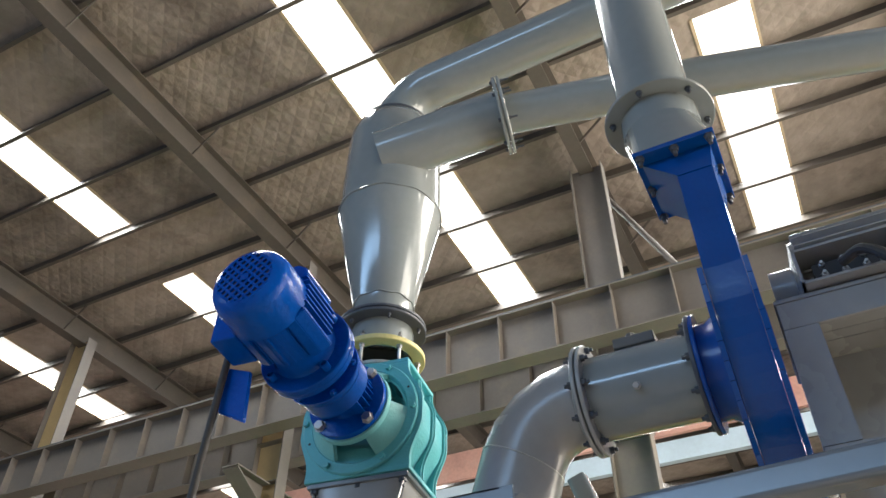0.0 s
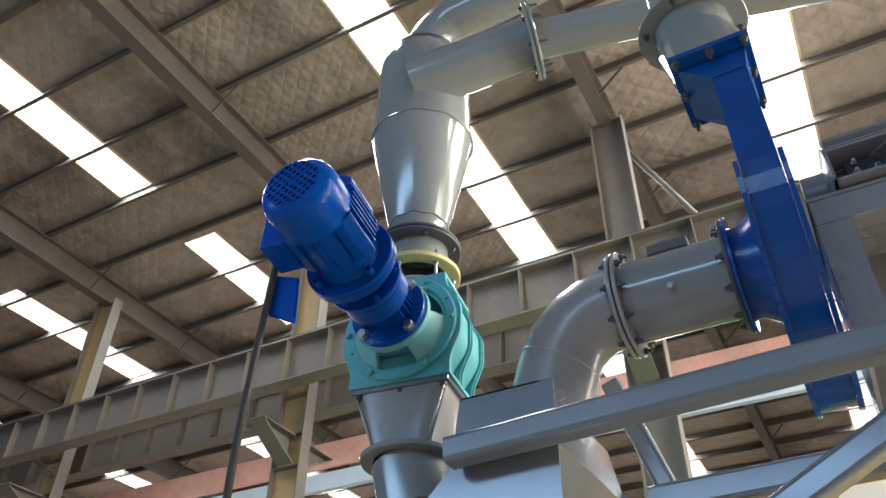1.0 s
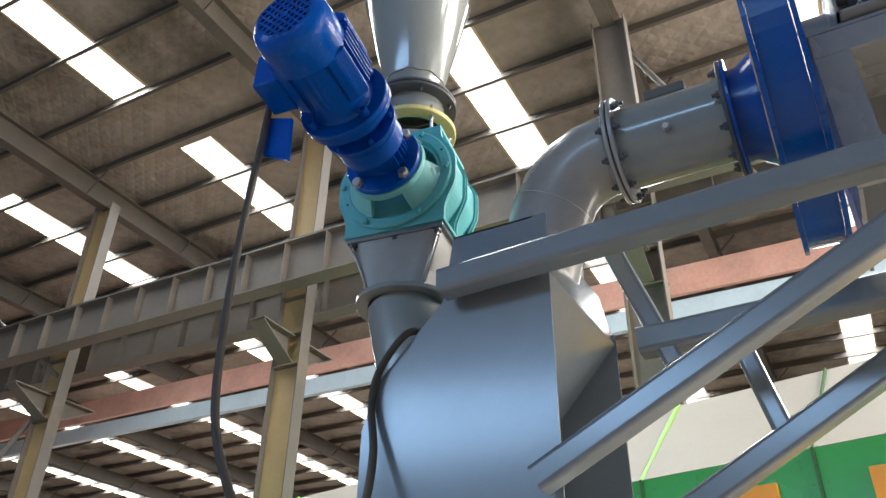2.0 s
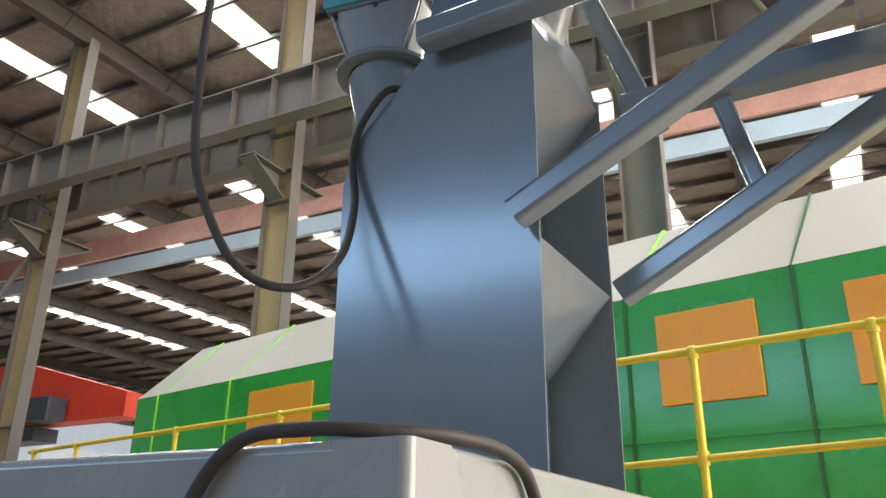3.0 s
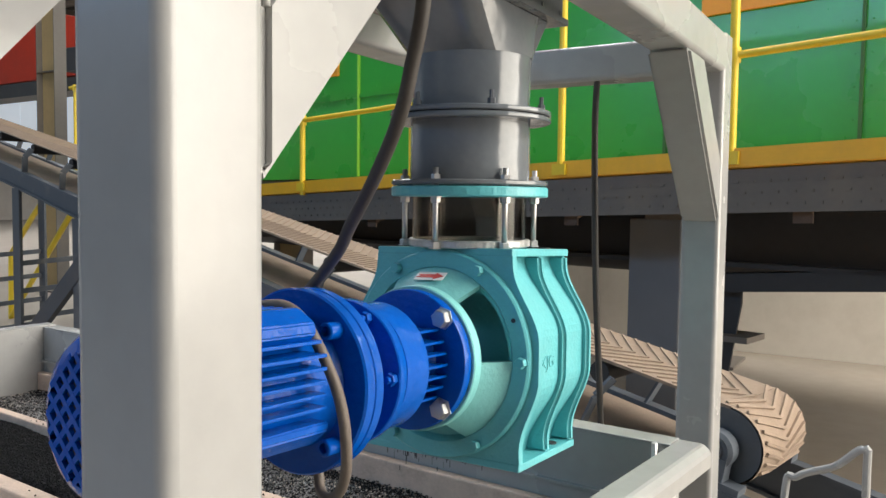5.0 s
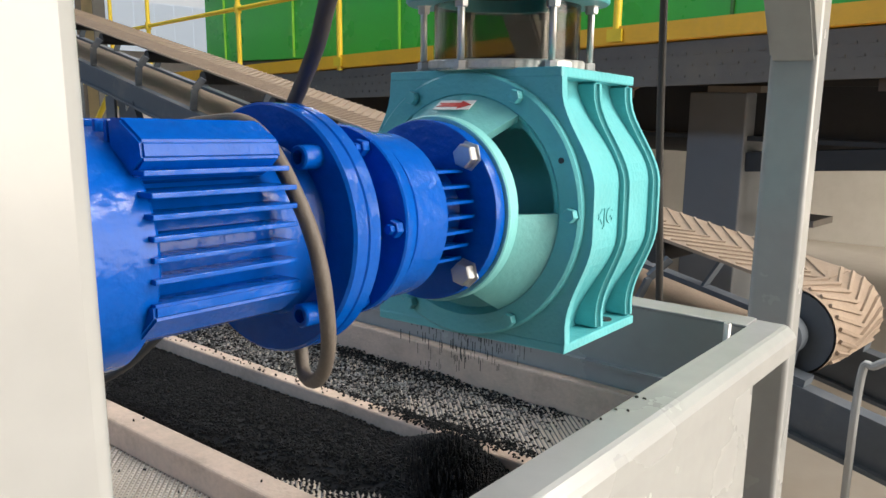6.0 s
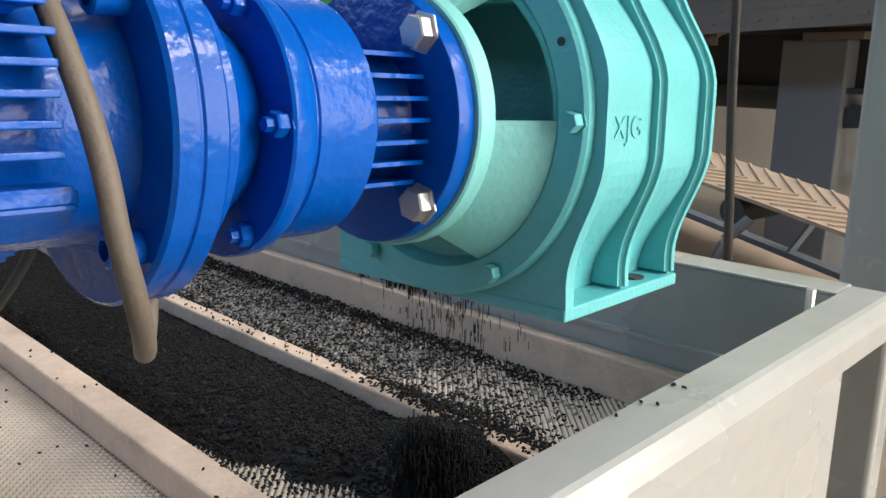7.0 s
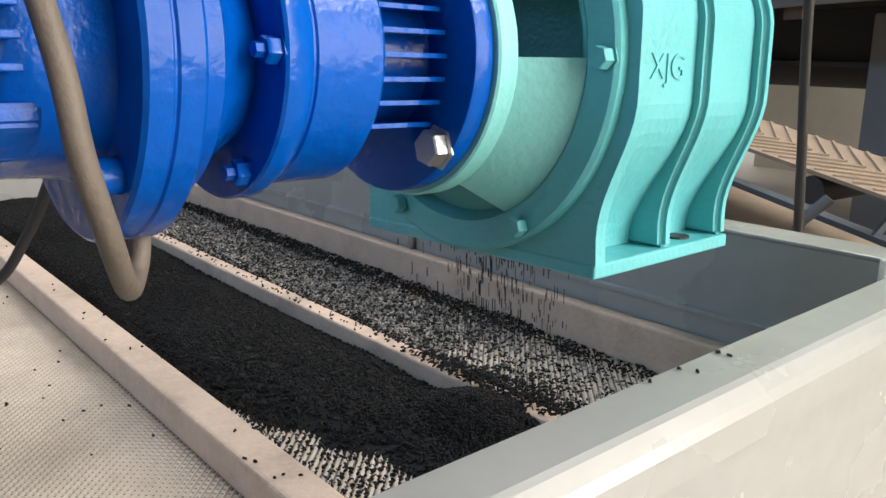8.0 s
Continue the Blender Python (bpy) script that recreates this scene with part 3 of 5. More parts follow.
part("edge_channel", sloped(bm), STRUCT, walk_, "dusty grey edge channel with a tread pattern")
bm = B()
for i in range(130):
    for k in range(3):
        x, z = GX0 + 0.05 + i * 0.087 + (k % 2) * 0.04, 1.70 + k * 0.06
        box(bm, x, x + 0.035, 0.022, 0.030, z, z + 0.012)
tagged(part("tread_pattern", sloped(bm), STRUCT, walk_), "raised tread pattern", kind="stuff")
for z, r in ((3.12, 0.024), (2.50, 0.021)):
    bm = B()
    sweep(bm, [(GX0, 0, z), (GX1, 0, z)], r, 12)
    part("hand_rail", sloped(bm, 0.0 if z > 3 else 0.028), YELLOW, walk_, "yellow painted tube rail")
bm = B()
sweep(bm, [(0, 0, 1.92), (0, 0, 3.12)], 0.024, 12)
me_post = mesh_of("rail_post", bm, YELLOW)
bm = B()
sweep(bm, [(0, 0, 1.75), (0, 0, 3.12)], 0.024, 12)
me_post_long = mesh_of("rail_post", bm, YELLOW)
bm = B()
lathe(bm, [(0.034, -0.04), (0.034, 0.04), (0.0, 0.04)], (0, 0, 2.50), (0, 0, 1), 12)
me_clamp = mesh_of("rail_clamp", bm, YELLOW)
bm = B()
lathe(bm, [(0.0, -0.05), (0.033, -0.05), (0.033, 0.015), (0.02, 0.03), (0.0, 0.03)], (0, 0, 3.12), (0, 0, 1), 12)
me_cap = mesh_of("rail_elbow", bm, YELLOW)
bm = B()
box(bm, -0.05, 0.05, -0.03, -0.012, 1.92, 1.99)
me_foot = mesh_of("post_foot", bm, YELLOW)
for x in (-8.6, -7.5, -5.44, -3.80, -2.45, -1.1, 0.0, 0.97, 2.1):
    ob = share("rail_post", me_post if x > -2 else me_post_long, walk_, pose(x, 0, 0))
    for nm, me, rise in (("rail_clamp", me_clamp, 0.028), ("rail_elbow", me_cap, 0.0), ("post_foot", me_foot, WALK_RISE)):
        share(nm, me, ob, pose(0, 0, rise * x))

under = thing("machine_underframe", "dark steel underframe and pier below the walkway", "frame", GM)
bm = B()
ibeam(bm, (GX0, 1.0, 1.485), (GX1, 1.0, 1.485), 0.20, 0.37, 0.03, 0.02)
part("long_beam", bm, DARK, under, "black painted long beam")
bm = B()
box(bm, -1.095, -0.70, 0.86, 1.4, 0.0, 1.60, 0.01)
part("pier", bm, CLAD, under, "grey plated pier")
bm = B()
box(bm, -0.95, -0.60, 0.82, 0.96, 1.60, 1.64)
part("pier_cap", bm, STRUCT, under)
for x in (-6.5, -3.0, -1.08, 0.35, 1.8):
    bm = B()
    prism(bm, [(0.10, 1.62), (0.10, 1.88), (0.75, 1.88), (0.75, 1.83)], 'x', x - 0.008, x + 0.008)
    box(bm, x - 0.05, x + 0.05, 0.095, 0.107, 1.60, 1.89)
    part("bracket", sloped(bm), RUST, under, "rusty bracket under the walkway")
bm = B()
lathe(bm, [(0.0, GX0), (1.15, GX0), (1.15, GX1), (0.0, GX1)], (0, 2.9, 2.2), (1, 0, 0), 48)
part("drum_shell", bm, DARK, under, "black riding ring of the drum")
bm = B()
prism(bm, [(-0.56, 0.0), (-0.40, 0.0), (-0.40, 0.58), (-0.325, 1.05), (-0.325, 1.16), (-0.56, 1.16)], 'y', 1.0, 1.02)
part("roller_stand", bm, DARK, under, "narrow black roller stand")
bm = B()
bar(bm, (-0.70, 1.0, 1.165), (2.4, 1.0, 1.43), 0.2, 0.12)
part("lower_beam", bm, DARK, under, "black lower beam under the drum")
bm = B()
box(bm, -0.44, -0.24, 0.9, 1.2, 0.80, 0.84)
part("stand_plate", bm, STRUCT, under)

# ---- square-tube stand ----
TUBE = 0.088
RND = 0.011
stand = thing("tube_stand", "grey painted square-tube stand with knee braces", "stand")
SX0, SX1, SY0, SY1, SZ = -1.035, -0.40, 1.10, 2.745, 2.088


def tube(name, p0, p1, parent, mat=GREY, w=TUBE, d=TUBE, up=(0, 0, 1)):
    bm = B()
    bar(bm, p0, p1, w, d, up, bevel=RND, long_only=True)
    return part(name, bm, mat, parent)


h = TUBE / 2
for x in (SX0 + h, SX1 - h):
    for y in (SY0 + h, SY1 - h):
        tube("post", (x, y, 0), (x, y, SZ - 0.001), stand, up=(0, 1, 0))
for y in (SY0 + h, SY1 - h):
    tube("cross_beam", (SX0 + TUBE - RND, y, SZ - h), (SX1 - TUBE + RND, y, SZ - h), stand)
for x in (SX0 + h, SX1 - h):
    tube("side_beam", (x, SY0 + TUBE - RND, SZ - h), (x, SY1 - TUBE + RND, SZ - h), stand)
    for yb, sgn in ((SY0 + TUBE, 1), (SY1 - TUBE, -1)):
        bm = B()
        zt = SZ - TUBE - 0.001
        prism(bm, [(yb, 1.828), (yb, 1.704), (yb + sgn * 0.266, zt), (yb + sgn * 0.156, zt)] if sgn > 0 else [(yb, 1.80), (yb, 1.655), (yb - 0.32, zt), (yb - 0.19, zt)], 'x', x - h + 0.002, x + h - 0.002)
        bmesh.ops.bevel(bm, geom=bm.edges[:], offset=0.006, segments=2, affect='EDGES')
        part("knee_brace", bm, GREY, stand)
bm = B()
for x in (SX1 - 0.002,):
    for p0, p1 in (((x, SY0 + TUBE, 1.832), (x, SY0 + TUBE, 1.824)), ((x, SY0 + 0.25, 2.0), (x, SY0 + 0.35, 2.0))):
        sweep(bm, [p0, p1], 0.003, 8)
part("weld_bead", bm, GREY, stand)

# ---- zigzag air classifier box ----
classifier = thing("zigzag_classifier", "blue-grey sheet steel zigzag air classifier box standing on the tube stand", "separator")
CX0, CX1, CY0, CY1 = -0.955, -0.5165, 1.75, 2.144
bm = B()
prism(bm, [(CX0, 2.088), (CX1, 2.088), (CX1, 3.145), (-0.74, 3.145), (-0.765, 2.985), (-0.925, 2.82), (CX0, 2.72)], 'y', CY0, CY0 + 0.005)
part("front_plate", bm, SHEET, classifier, "smooth blue-grey front plate")
bm = B()
prism(bm, [(CX0, 2.088), (CX1 + 0.017, 2.088), (CX1 + 0.017, 3.02), (-0.70, 3.02), (-0.925, 2.82), (CX0, 2.72)], 'y', CY1, CY1 + 0.005)
part("back_plate", bm, SHEET, classifier)
ZIG = [(CX1 - 0.155, 2.09), (CX1 - 0.155, 2.35), (CX1 - 0.002, 2.53), (CX1 - 0.155, 2.62), (CX1 - 0.155, 2.83), (CX1 - 0.002, 3.0), (CX1 - 0.03, 3.14)]
for a, b in zip(ZIG, ZIG[1:]):
    bm = B()
    prism(bm, [a, (a[0] - 0.004, a[1]), (b[0] - 0.004, b[1]), b], 'y', CY0 + 0.005, CY1)
    for v in bm.verts:
        if v.co.y > 2.0:
            v.co.x += 0.0165
            v.co.z -= 0.008
    part("zigzag_wall", bm, SHEET, classifier)
bm = B()
for a, b in zip([(CX0, 2.09), (CX0, 2.72), (-0.925, 2.82), (-0.765, 2.985)], [(CX0, 2.72), (-0.925, 2.82), (-0.765, 2.985), (-0.74, 3.145)]):
    prism(bm, [a, (a[0] + 0.004, a[1]), (b[0] + 0.004, b[1]), b], 'y', CY0 + 0.005, CY1)
part("left_wall", bm, SHEET, classifier)
bm = B()
box(bm, -0.74, CX1 - 0.03, CY0, CY1, 3.141, 3.145)
part("top_plate", bm, SHEET, classifier)

# ---- discharge below the classifier: hopper, pipe, flanges, sight glass ----
PX, PY = -0.648, 1.92


def hopper(bm, x0, x1, y0, y1, z_top, cx, cy, r, z_bot, seg=32):
    top, bot = [], []
    for i in range(seg):
        a = 2 * math.pi * (i + 0.5) / seg
        c, s = math.cos(a), math.sin(a)
        k = 1 / max(abs(c), abs(s))
        px, py = c * k, s * k
        top.append(bm.verts.new(((x0 + x1) / 2 + px * (x1 - x0) / 2, (y0 + y1) / 2 + py * (y1 - y0) / 2, z_top)))
        bot.append(bm.verts.new((cx + c * r, cy + s * r, z_bot)))
    for i in range(seg):
        j = (i + 1) % seg
        bm.faces.new((top[i], top[j], bot[j], bot[i])).smooth = True
    return bm


def ring_bolts(bm, cx, cy, z, r, n, up=1, rb=0.008, shank=0.02, phase=0.3):
    for i in range(n):
        a = 2 * math.pi * i / n + phase
        hexbolt(bm, (cx + r * math.cos(a), cy + r * math.sin(a), z), (0, 0, up), rb, 0.009, shank)
    return bm


outlet = thing("discharge_pipe", "grey painted discharge hopper and flanged pipe below the classifier", "pipe")
bm = B()
hopper(bm, -0.745, -0.560, CY0 + 0.0, 2.05, 1.998, PX, PY, 0.099, 1.925)
part("hopper_cone", bm, OUTLET, outlet)
bm = B()
box(bm, -0.785, -0.542, CY0 - 0.02, 2.07, 1.999, 2.009)
part("top_flange", bm, OUTLET, outlet)
bm = B()
box(bm, -0.79, -0.545, CY0 + 0.01, 2.05, 2.0095, 2.09)
part("neck_box", bm, OUTLET, outlet)
bm = B()
for i in range(5):
    hexbolt(bm, (-0.550, CY0 + i * 0.072, 2.010), (0, 0, 1), 0.007, 0.008, 0.012)
part("flange_bolt", bm, DARKSTEEL, outlet)
bm = B()
lathe(bm, [(0.098, 1.93), (0.095, 1.83)], (PX, PY, 0), (0, 0, 1), 40)
part("pipe_upper", bm, OUTLET, outlet, "dented grey pipe")
bm = B()
disc(bm, (PX, PY, 0), (0, 0, 1), 0.131, 1.833, 1.841, hole=0.097)
part("pipe_flange", bm, OUTLET, outlet)
bm = B()
disc(bm, (PX, PY, 0), (0, 0, 1), 0.131, 1.823, 1.831, hole=0.097)
part("pipe_flange", bm, OUTLET, outlet)
bm = B()
lathe(bm, [(0.0975, 1.823), (0.0975, 1.726)], (PX, PY, 0), (0, 0, 1), 40)
part("pipe_lower", bm, OUTLET, outlet)
bm = B()
disc(bm, (PX, PY, 0), (0, 0, 1), 0.128, 1.722, 1.730, hole=0.095)
part("pipe_flange", bm, OUTLET, outlet)
bm = B()
ring_bolts(bm, PX, PY, 1.842, 0.116, 6, 1, 0.0065, 0.012, 0.25)
part("flange_bolt", bm, DARKSTEEL, outlet)


def sight(name, cx, cy, z0, z1, flange_mat, label, ring=0.128):
    e = thing(name, label, "sight glass")
    bm = B()
    lathe(bm, [(0.093, z0), (0.093, z1), (0.088, z1), (0.088, z0), (0.093, z0)], (cx, cy, 0), (0, 0, 1), 40)
    g = part("glass_tube", bm, GLASS, e, "clear dusty glass tube")
    g.visible_shadow = False
    bm = B()
    disc(bm, (cx, cy, 0), (0, 0, 1), ring, z1 + 0.001, z1 + 0.017, hole=0.09)
    part("clamp_flange", bm, flange_mat, e)
    bm = B()
    disc(bm, (cx, cy, 0), (0, 0, 1), 0.100, z0, z0 + 0.012, hole=0.09)
    part("gasket", bm, BARE, e)
    for i in range(6):
        a = 2 * math.pi * i / 6 + 0.52
        bm = B()
        x, y = cx + (ring - 0.022) * math.cos(a), cy + (ring - 0.022) * math.sin(a)
        sweep(bm, [(x, y, z0), (x, y, z1 + 0.045)], 0.0045, 8)
        hexbolt(bm, (x, y, z1 + 0.026), (0, 0, 1), 0.0075, 0.009)
        hexbolt(bm, (x, y, z1), (0, 0, -1), 0.008, 0.009)
        hexbolt(bm, (x, y, z0 + 0.001), (0, 0, 1), 0.008, 0.009)
        part("tie_rod", bm, STEEL, e)
    return e


sight("sight_glass", PX, PY, 1.624, 1.703, TEAL, "clear glass sight tube between flanges with steel tie rods")


# ---- rotary valve with geared motor ----
def soft(u):
    u = max(0.0, min(1.0, u))
    return u * u * (3 - 2 * u)


def valve_outline(end, bulge, hh, reach, n=28):
    """Half widths at the lower and upper flange, half width at the belly, half height and how far up the belly reaches: the outline of one rib."""
    pts = []
    for i in range(n + 1):
        t = -1 + 2 * i / n
        side = end[0] + (end[1] - end[0]) * (t + 1) / 2
        pts.append((side + (bulge - side) * soft((1 - abs(t) / reach) * 1.25), t * hh))
    return pts + [(-x, z) for x, z in reversed(pts)]


def holed(bm, outline, r, y0, y1):
    """A plate with the given outline and a round hole in its middle."""
    rings = []
    for y in (y0, y1):
        out = [bm.verts.new((x, y, z)) for x, z in outline]
        inn = [bm.verts.new((r * x / math.hypot(x, z), y, r * z / math.hypot(x, z))) for x, z in outline]
        rings.append((out, inn))
    (o0, i0), (o1, i1) = rings
    n = len(outline)
    for k in range(n):
        j = (k + 1) % n
        for q in ((o0[k], o0[j], i0[j], i0[k]), (o1[j], o1[k], i1[k], i1[j]), (o0[k], o1[k], o1[j], o0[j]), (i0[j], i1[j], i1[k], i0[k])):
            bm.faces.new(q)
    return bm


def rotary_valve(label, at):
    """Local: axis of the rotor along y at the origin; the motor is on the -y side. Front of the housing at y = 0."""
    e = thing("rotary_valve", label, "rotary valve", at, "rotary valves")
    HB, HT, HH, D, BEL = 0.143, 0.126, 0.1653, 0.197, 0.172
    bm = B()
    core = valve_outline((HB * 0.76, HT * 0.78), BEL * 0.935, HH - 0.012, 1.0)
    prism(bm, core, 'y', 0.085, D - 0.006)
    part("housing", bm, TEAL, e, "turquoise cast housing")
    bm = B()
    holed(bm, core, 0.122, 0.006, 0.085)
    part("housing_front", bm, TEAL, e)
    rib = valve_outline((HB, HT), BEL, HH - 0.010, 0.88)
    bm = B()
    holed(bm, rib, 0.1225, 0.0, 0.012)
    part("rib", bm, TEAL, e)
    for y0, y1 in ((D * 0.46, D * 0.46 + 0.016), (D - 0.016, D)):
        bm = B()
        prism(bm, rib, 'y', y0, y1)
        bmesh.ops.bevel(bm, geom=[x for x in bm.edges if x.calc_face_angle(0) > 0.8], offset=0.005, segments=3, affect='EDGES')
        part("rib", bm, TEAL, e)
    for z0, z1, HW in ((-HH, -HH + 0.012, HB), (HH - 0.012, HH, HT)):
        bm = B()
        box(bm, -HW, HW, -0.001, D + 0.001, z0, z1, 0.002)
        f = part("flange", bm, TEAL, e)
        # black discs on the flange for the shade inside its bolt holes
        bm = B()
        for y in (0.145,):
            for x in (-HW + 0.02, HW - 0.02):
                lathe(bm, [(0.011, 0), (0.011, 0.002), (0, 0.002)], (x, y, z1), (0, 0, 1), 12, False)
        part("bolt_hole_shade", bm, DARK, f)
    # round end cover: rim, spokes with windows, hub
    bm = B()
    lathe(bm, [(0.162, 0.004), (0.162, -0.009), (0.159, -0.012), (0.136, -0.012), (0.132, -0.008), (0.126, 0.004)], (0, 0, 0), (0, 1, 0), 80)
    part("cover_rim", bm, TEAL, e, "round turquoise bearing cover rim")
    for a0, a1 in ((55, 125), (175, 245), (-65, 0)):
        bm = B()
        n = 14
        inn, out = [], []
        for i in range(n + 1):
            a = radians(a0 + (a1 - a0) * i / n)
            for lst, r, y in ((out, 0.1345, -0.011), (inn, 0.103, -0.058)):
                lst.append(bm.verts.new((r * math.cos(a), y, r * math.sin(a))))
        inn2 = [bm.verts.new((v.co.x * 0.93, v.co.y + 0.012, v.co.z * 0.93)) for v in inn]
        out2 = [bm.verts.new((v.co.x * 0.93, -0.003, v.co.z * 0.93)) for v in out]
        for i in range(n):
            for q in ((out[i], out[i + 1], inn[i + 1], inn[i]), (out2[i + 1], out2[i], inn2[i], inn2[i + 1])):
                bm.faces.new(q).smooth = True
        for i in (0, n):
            bm.faces.new((out[i], inn[i], inn2[i], out2[i]))
        part("spoke", bm, TEAL_PALE, e, "pale turquoise conical spoke of the cover")
    bm = B()
    lathe(bm, [(0.060, -0.004), (0.060, -0.050), (0.106, -0.053), (0.1085, -0.056), (0.1085, -0.072), (0.107, -0.074), (0.06, -0.074)], (0, 0, 0), (0, 1, 0), 72)
    part("cover_hub", bm, TEAL_PALE, e, "pale turquoise hub ring")
    bm = B()
    for i in range(6):
        a = radians(60 * i)
        hexbolt(bm, (0.1515 * math.cos(a), -0.012, 0.1515 * math.sin(a)), (0, -1, 0), 0.0085, 0.010)
    part("cover_bolt", bm, TEAL, e)
    # two small black discs painted in for shaded tapped holes
    bm = B()
    for i in range(2):
        a = radians(180 * i + 24)
        lathe(bm, [(0.0035, 0), (0.0035, 0.0012), (0, 0.0012)], (0.1485 * math.cos(a), -0.012, 0.1485 * math.sin(a)), (0, -1, 0), 10, False)
    part("tapped_hole_shade", bm, DARK, e)
    return e


def letters(parent, text, size, m, mat):
    cu = bpy.data.curves.new("lettering", 'FONT')
    cu.body, cu.size, cu.extrude, cu.align_x, cu.align_y = text, size, 0.0015, 'CENTER', 'CENTER'
    tmp = bpy.data.objects.new("lettering", cu)
    scene.collection.objects.link(tmp)
    me = bpy.data.meshes.new_from_object(tmp.evaluated_get(bpy.context.evaluated_depsgraph_get()))
    bpy.data.objects.remove(tmp)
    me.materials.append(mat)
    ob = new("lettering", me)
    ob.parent = parent
    ob.matrix_basis = m
    tagged(ob, "raised cast letters")
    return ob


def geared_motor(label, at, box_angle):
    """Local: shaft along -y from the valve's front at the origin."""
    e = thing("geared_motor", label, "motor", at, "geared motors")
    ax = (0, -1, 0)
    o = (0, 0, 0)
    bm = B()
    turned(bm, [(0.0, 0.0745), (0.100, 0.0745), (0.1032, 0.0752), (0.1035, 0.077), (0.1035, 0.090), (0.1028, 0.0915), (0.101, 0.092), (0.0, 0.092)], o, ax, 72)
    part("output_flange", bm, BLUE, e)
    bm = B()
    for i in range(4):
        a = radians(45 + 90 * i)
        hexbolt(bm, (0.0915 * math.cos(a), -0.0925, 0.0915 * math.sin(a)), ax, 0.0135, 0.012)
    part("flange_bolt", bm, STEEL, e, "bright zinc hexagon bolt")
    bm = B()
    lathe(bm, [(0.056, 0.09), (0.050, 0.10), (0.050, 0.160)], o, ax, 40)
    part("neck", bm, BLUE, e)
    bm = B()
    for k in range(-3, 4):
        z = k * 0.016
        w = math.sqrt(max(0.0, 0.076 ** 2 - z * z))
        box(bm, -w, w, -0.157, -0.094, z - 0.0016, z + 0.0016)
    part("cooling_rib", bm, BLUE, e)
    bm = B()
    turned(bm, [(0.03, 0.155), (0.084, 0.155), (0.0885, 0.160), (0.0885, 0.208), (0.087, 0.2092), (0.087, 0.2108), (0.0905, 0.213), (0.0965, 0.222), (0.0965, 0.233), (0.095, 0.235), (0.03, 0.235)], o, ax, 64)
    part("gear_case", bm, BLUE, e, "round blue reducer case")
    bm = B()
    for i in range(6):
        a = radians(60 * i)
        hexbolt(bm, (0.0857 * math.cos(a), -0.2355, 0.0857 * math.sin(a)), ax, 0.0085, 0.009, 0.006)
    part("case_bolt", bm, BLUE, e)
    bm = B()
    turned(bm, [(0.060, 0.234), (0.068, 0.246), (0.078, 0.261), (0.0905, 0.270), (0.0905, 0.291)], o, ax, 64)
    part("adapter", bm, BLUE, e)
    bm = B()
    turned(bm, [(0.05, 0.290), (0.112, 0.290), (0.1145, 0.2925), (0.1145, 0.3055), (0.1130, 0.3068), (0.1130, 0.308), (0.1145, 0.3093), (0.1145, 0.3215), (0.112, 0.324), (0.05, 0.324)], o, ax, 72)
    part("motor_flange", bm, BLUE, e, "large flat blue motor flange")
    bm = B()
    for i in range(4):
        a = radians(90 * i + 45)
        bm = B()
        turned(bm, [(0.0105, 0), (0.0105, 0.019), (0.009, 0.0205), (0.006, 0.0205), (0.006, 0.012), (0, 0.012)], (0.0957 * math.cos(a), -0.324, 0.0957 * math.sin(a)), ax, 20)
        part("socket_screw", bm, BLUE, e)
    bm = B()
    lathe(bm, [(0.080, 0.324), (0.076, 0.332), (0.074, 0.345), (0.073, 0.365), (0.074, 0.39), (0.074, 0.50), (0.0, 0.50)], o, ax, 48)
    part("motor_body", bm, BLUE, e)
    bm = B()
    for side in (1, -1):
        for z in (-0.012, 0.0025, 0.017, 0.0315, 0.046, 0.0605):
            x0 = math.sqrt(0.074 ** 2 - z * z) - 0.006
            x1 = min(0.097, math.sqrt(0.107 ** 2 - z * z))
            box(bm, min(side * x0, side * x1), max(side * x0, side * x1), -0.500, -0.372, z - 0.002, z + 0.002, 0.0008)
        for k in range(-3, 4):
            x = k * 0.0145
            tip = 0.096 if side > 0 else 0.080 - 0.4 * abs(x)
            box(bm, x - 0.002, x + 0.002, -0.500, -0.372, min(side * 0.054, side * tip), max(side * 0.054, side * tip), 0.0008)
    part("cooling_fin", bm, BLUE, e, "long blue cooling fins")
    bm = B()
    for sx in (1, -1):
        prism(bm, [(sx * 0.050, 0.050), (sx * 0.046, 0.097), (sx * 0.062, 0.097), (sx * 0.086, 0.082), (sx * 0.088, 0.070), (sx * 0.070, 0.055)], 'y', -0.500, -0.380)
        prism(bm, [(sx * 0.060, -0.028), (sx * 0.095, -0.028), (sx * 0.095, -0.038), (sx * 0.074, -0.056), (sx * 0.052, -0.064), (sx * 0.050, -0.05)], 'y', -0.500, -0.366)
    bmesh.ops.bevel(bm, geom=bm.edges[:], offset=0.002, segments=2, affect='EDGES')
    part("corner_pad", bm, BLUE, e, "solid blue pad between the fins")
    bm = B()
    lathe(bm, [(0.089, 0.490), (0.0925, 0.494), (0.0925, 0.545), (0.091, 0.566), (0.086, 0.581), (0.077, 0.592), (0.067, 0.597), (0.0635, 0.5985)], o, ax, 56)
    part("fan_cowl", bm, BLUE, e, "blue domed fan cowl with a grille")
    # grille: rows of bars over a dark back
    bm = B()
    lathe(bm, [(0.0, 0.588), (0.067, 0.588), (0.067, 0.5885), (0.0, 0.5885)], o, ax, 32, False)
    part("cowl_back", bm, DARK, e)
    bm = B()
    for k in range(-4, 5):
        q = k * 0.0152
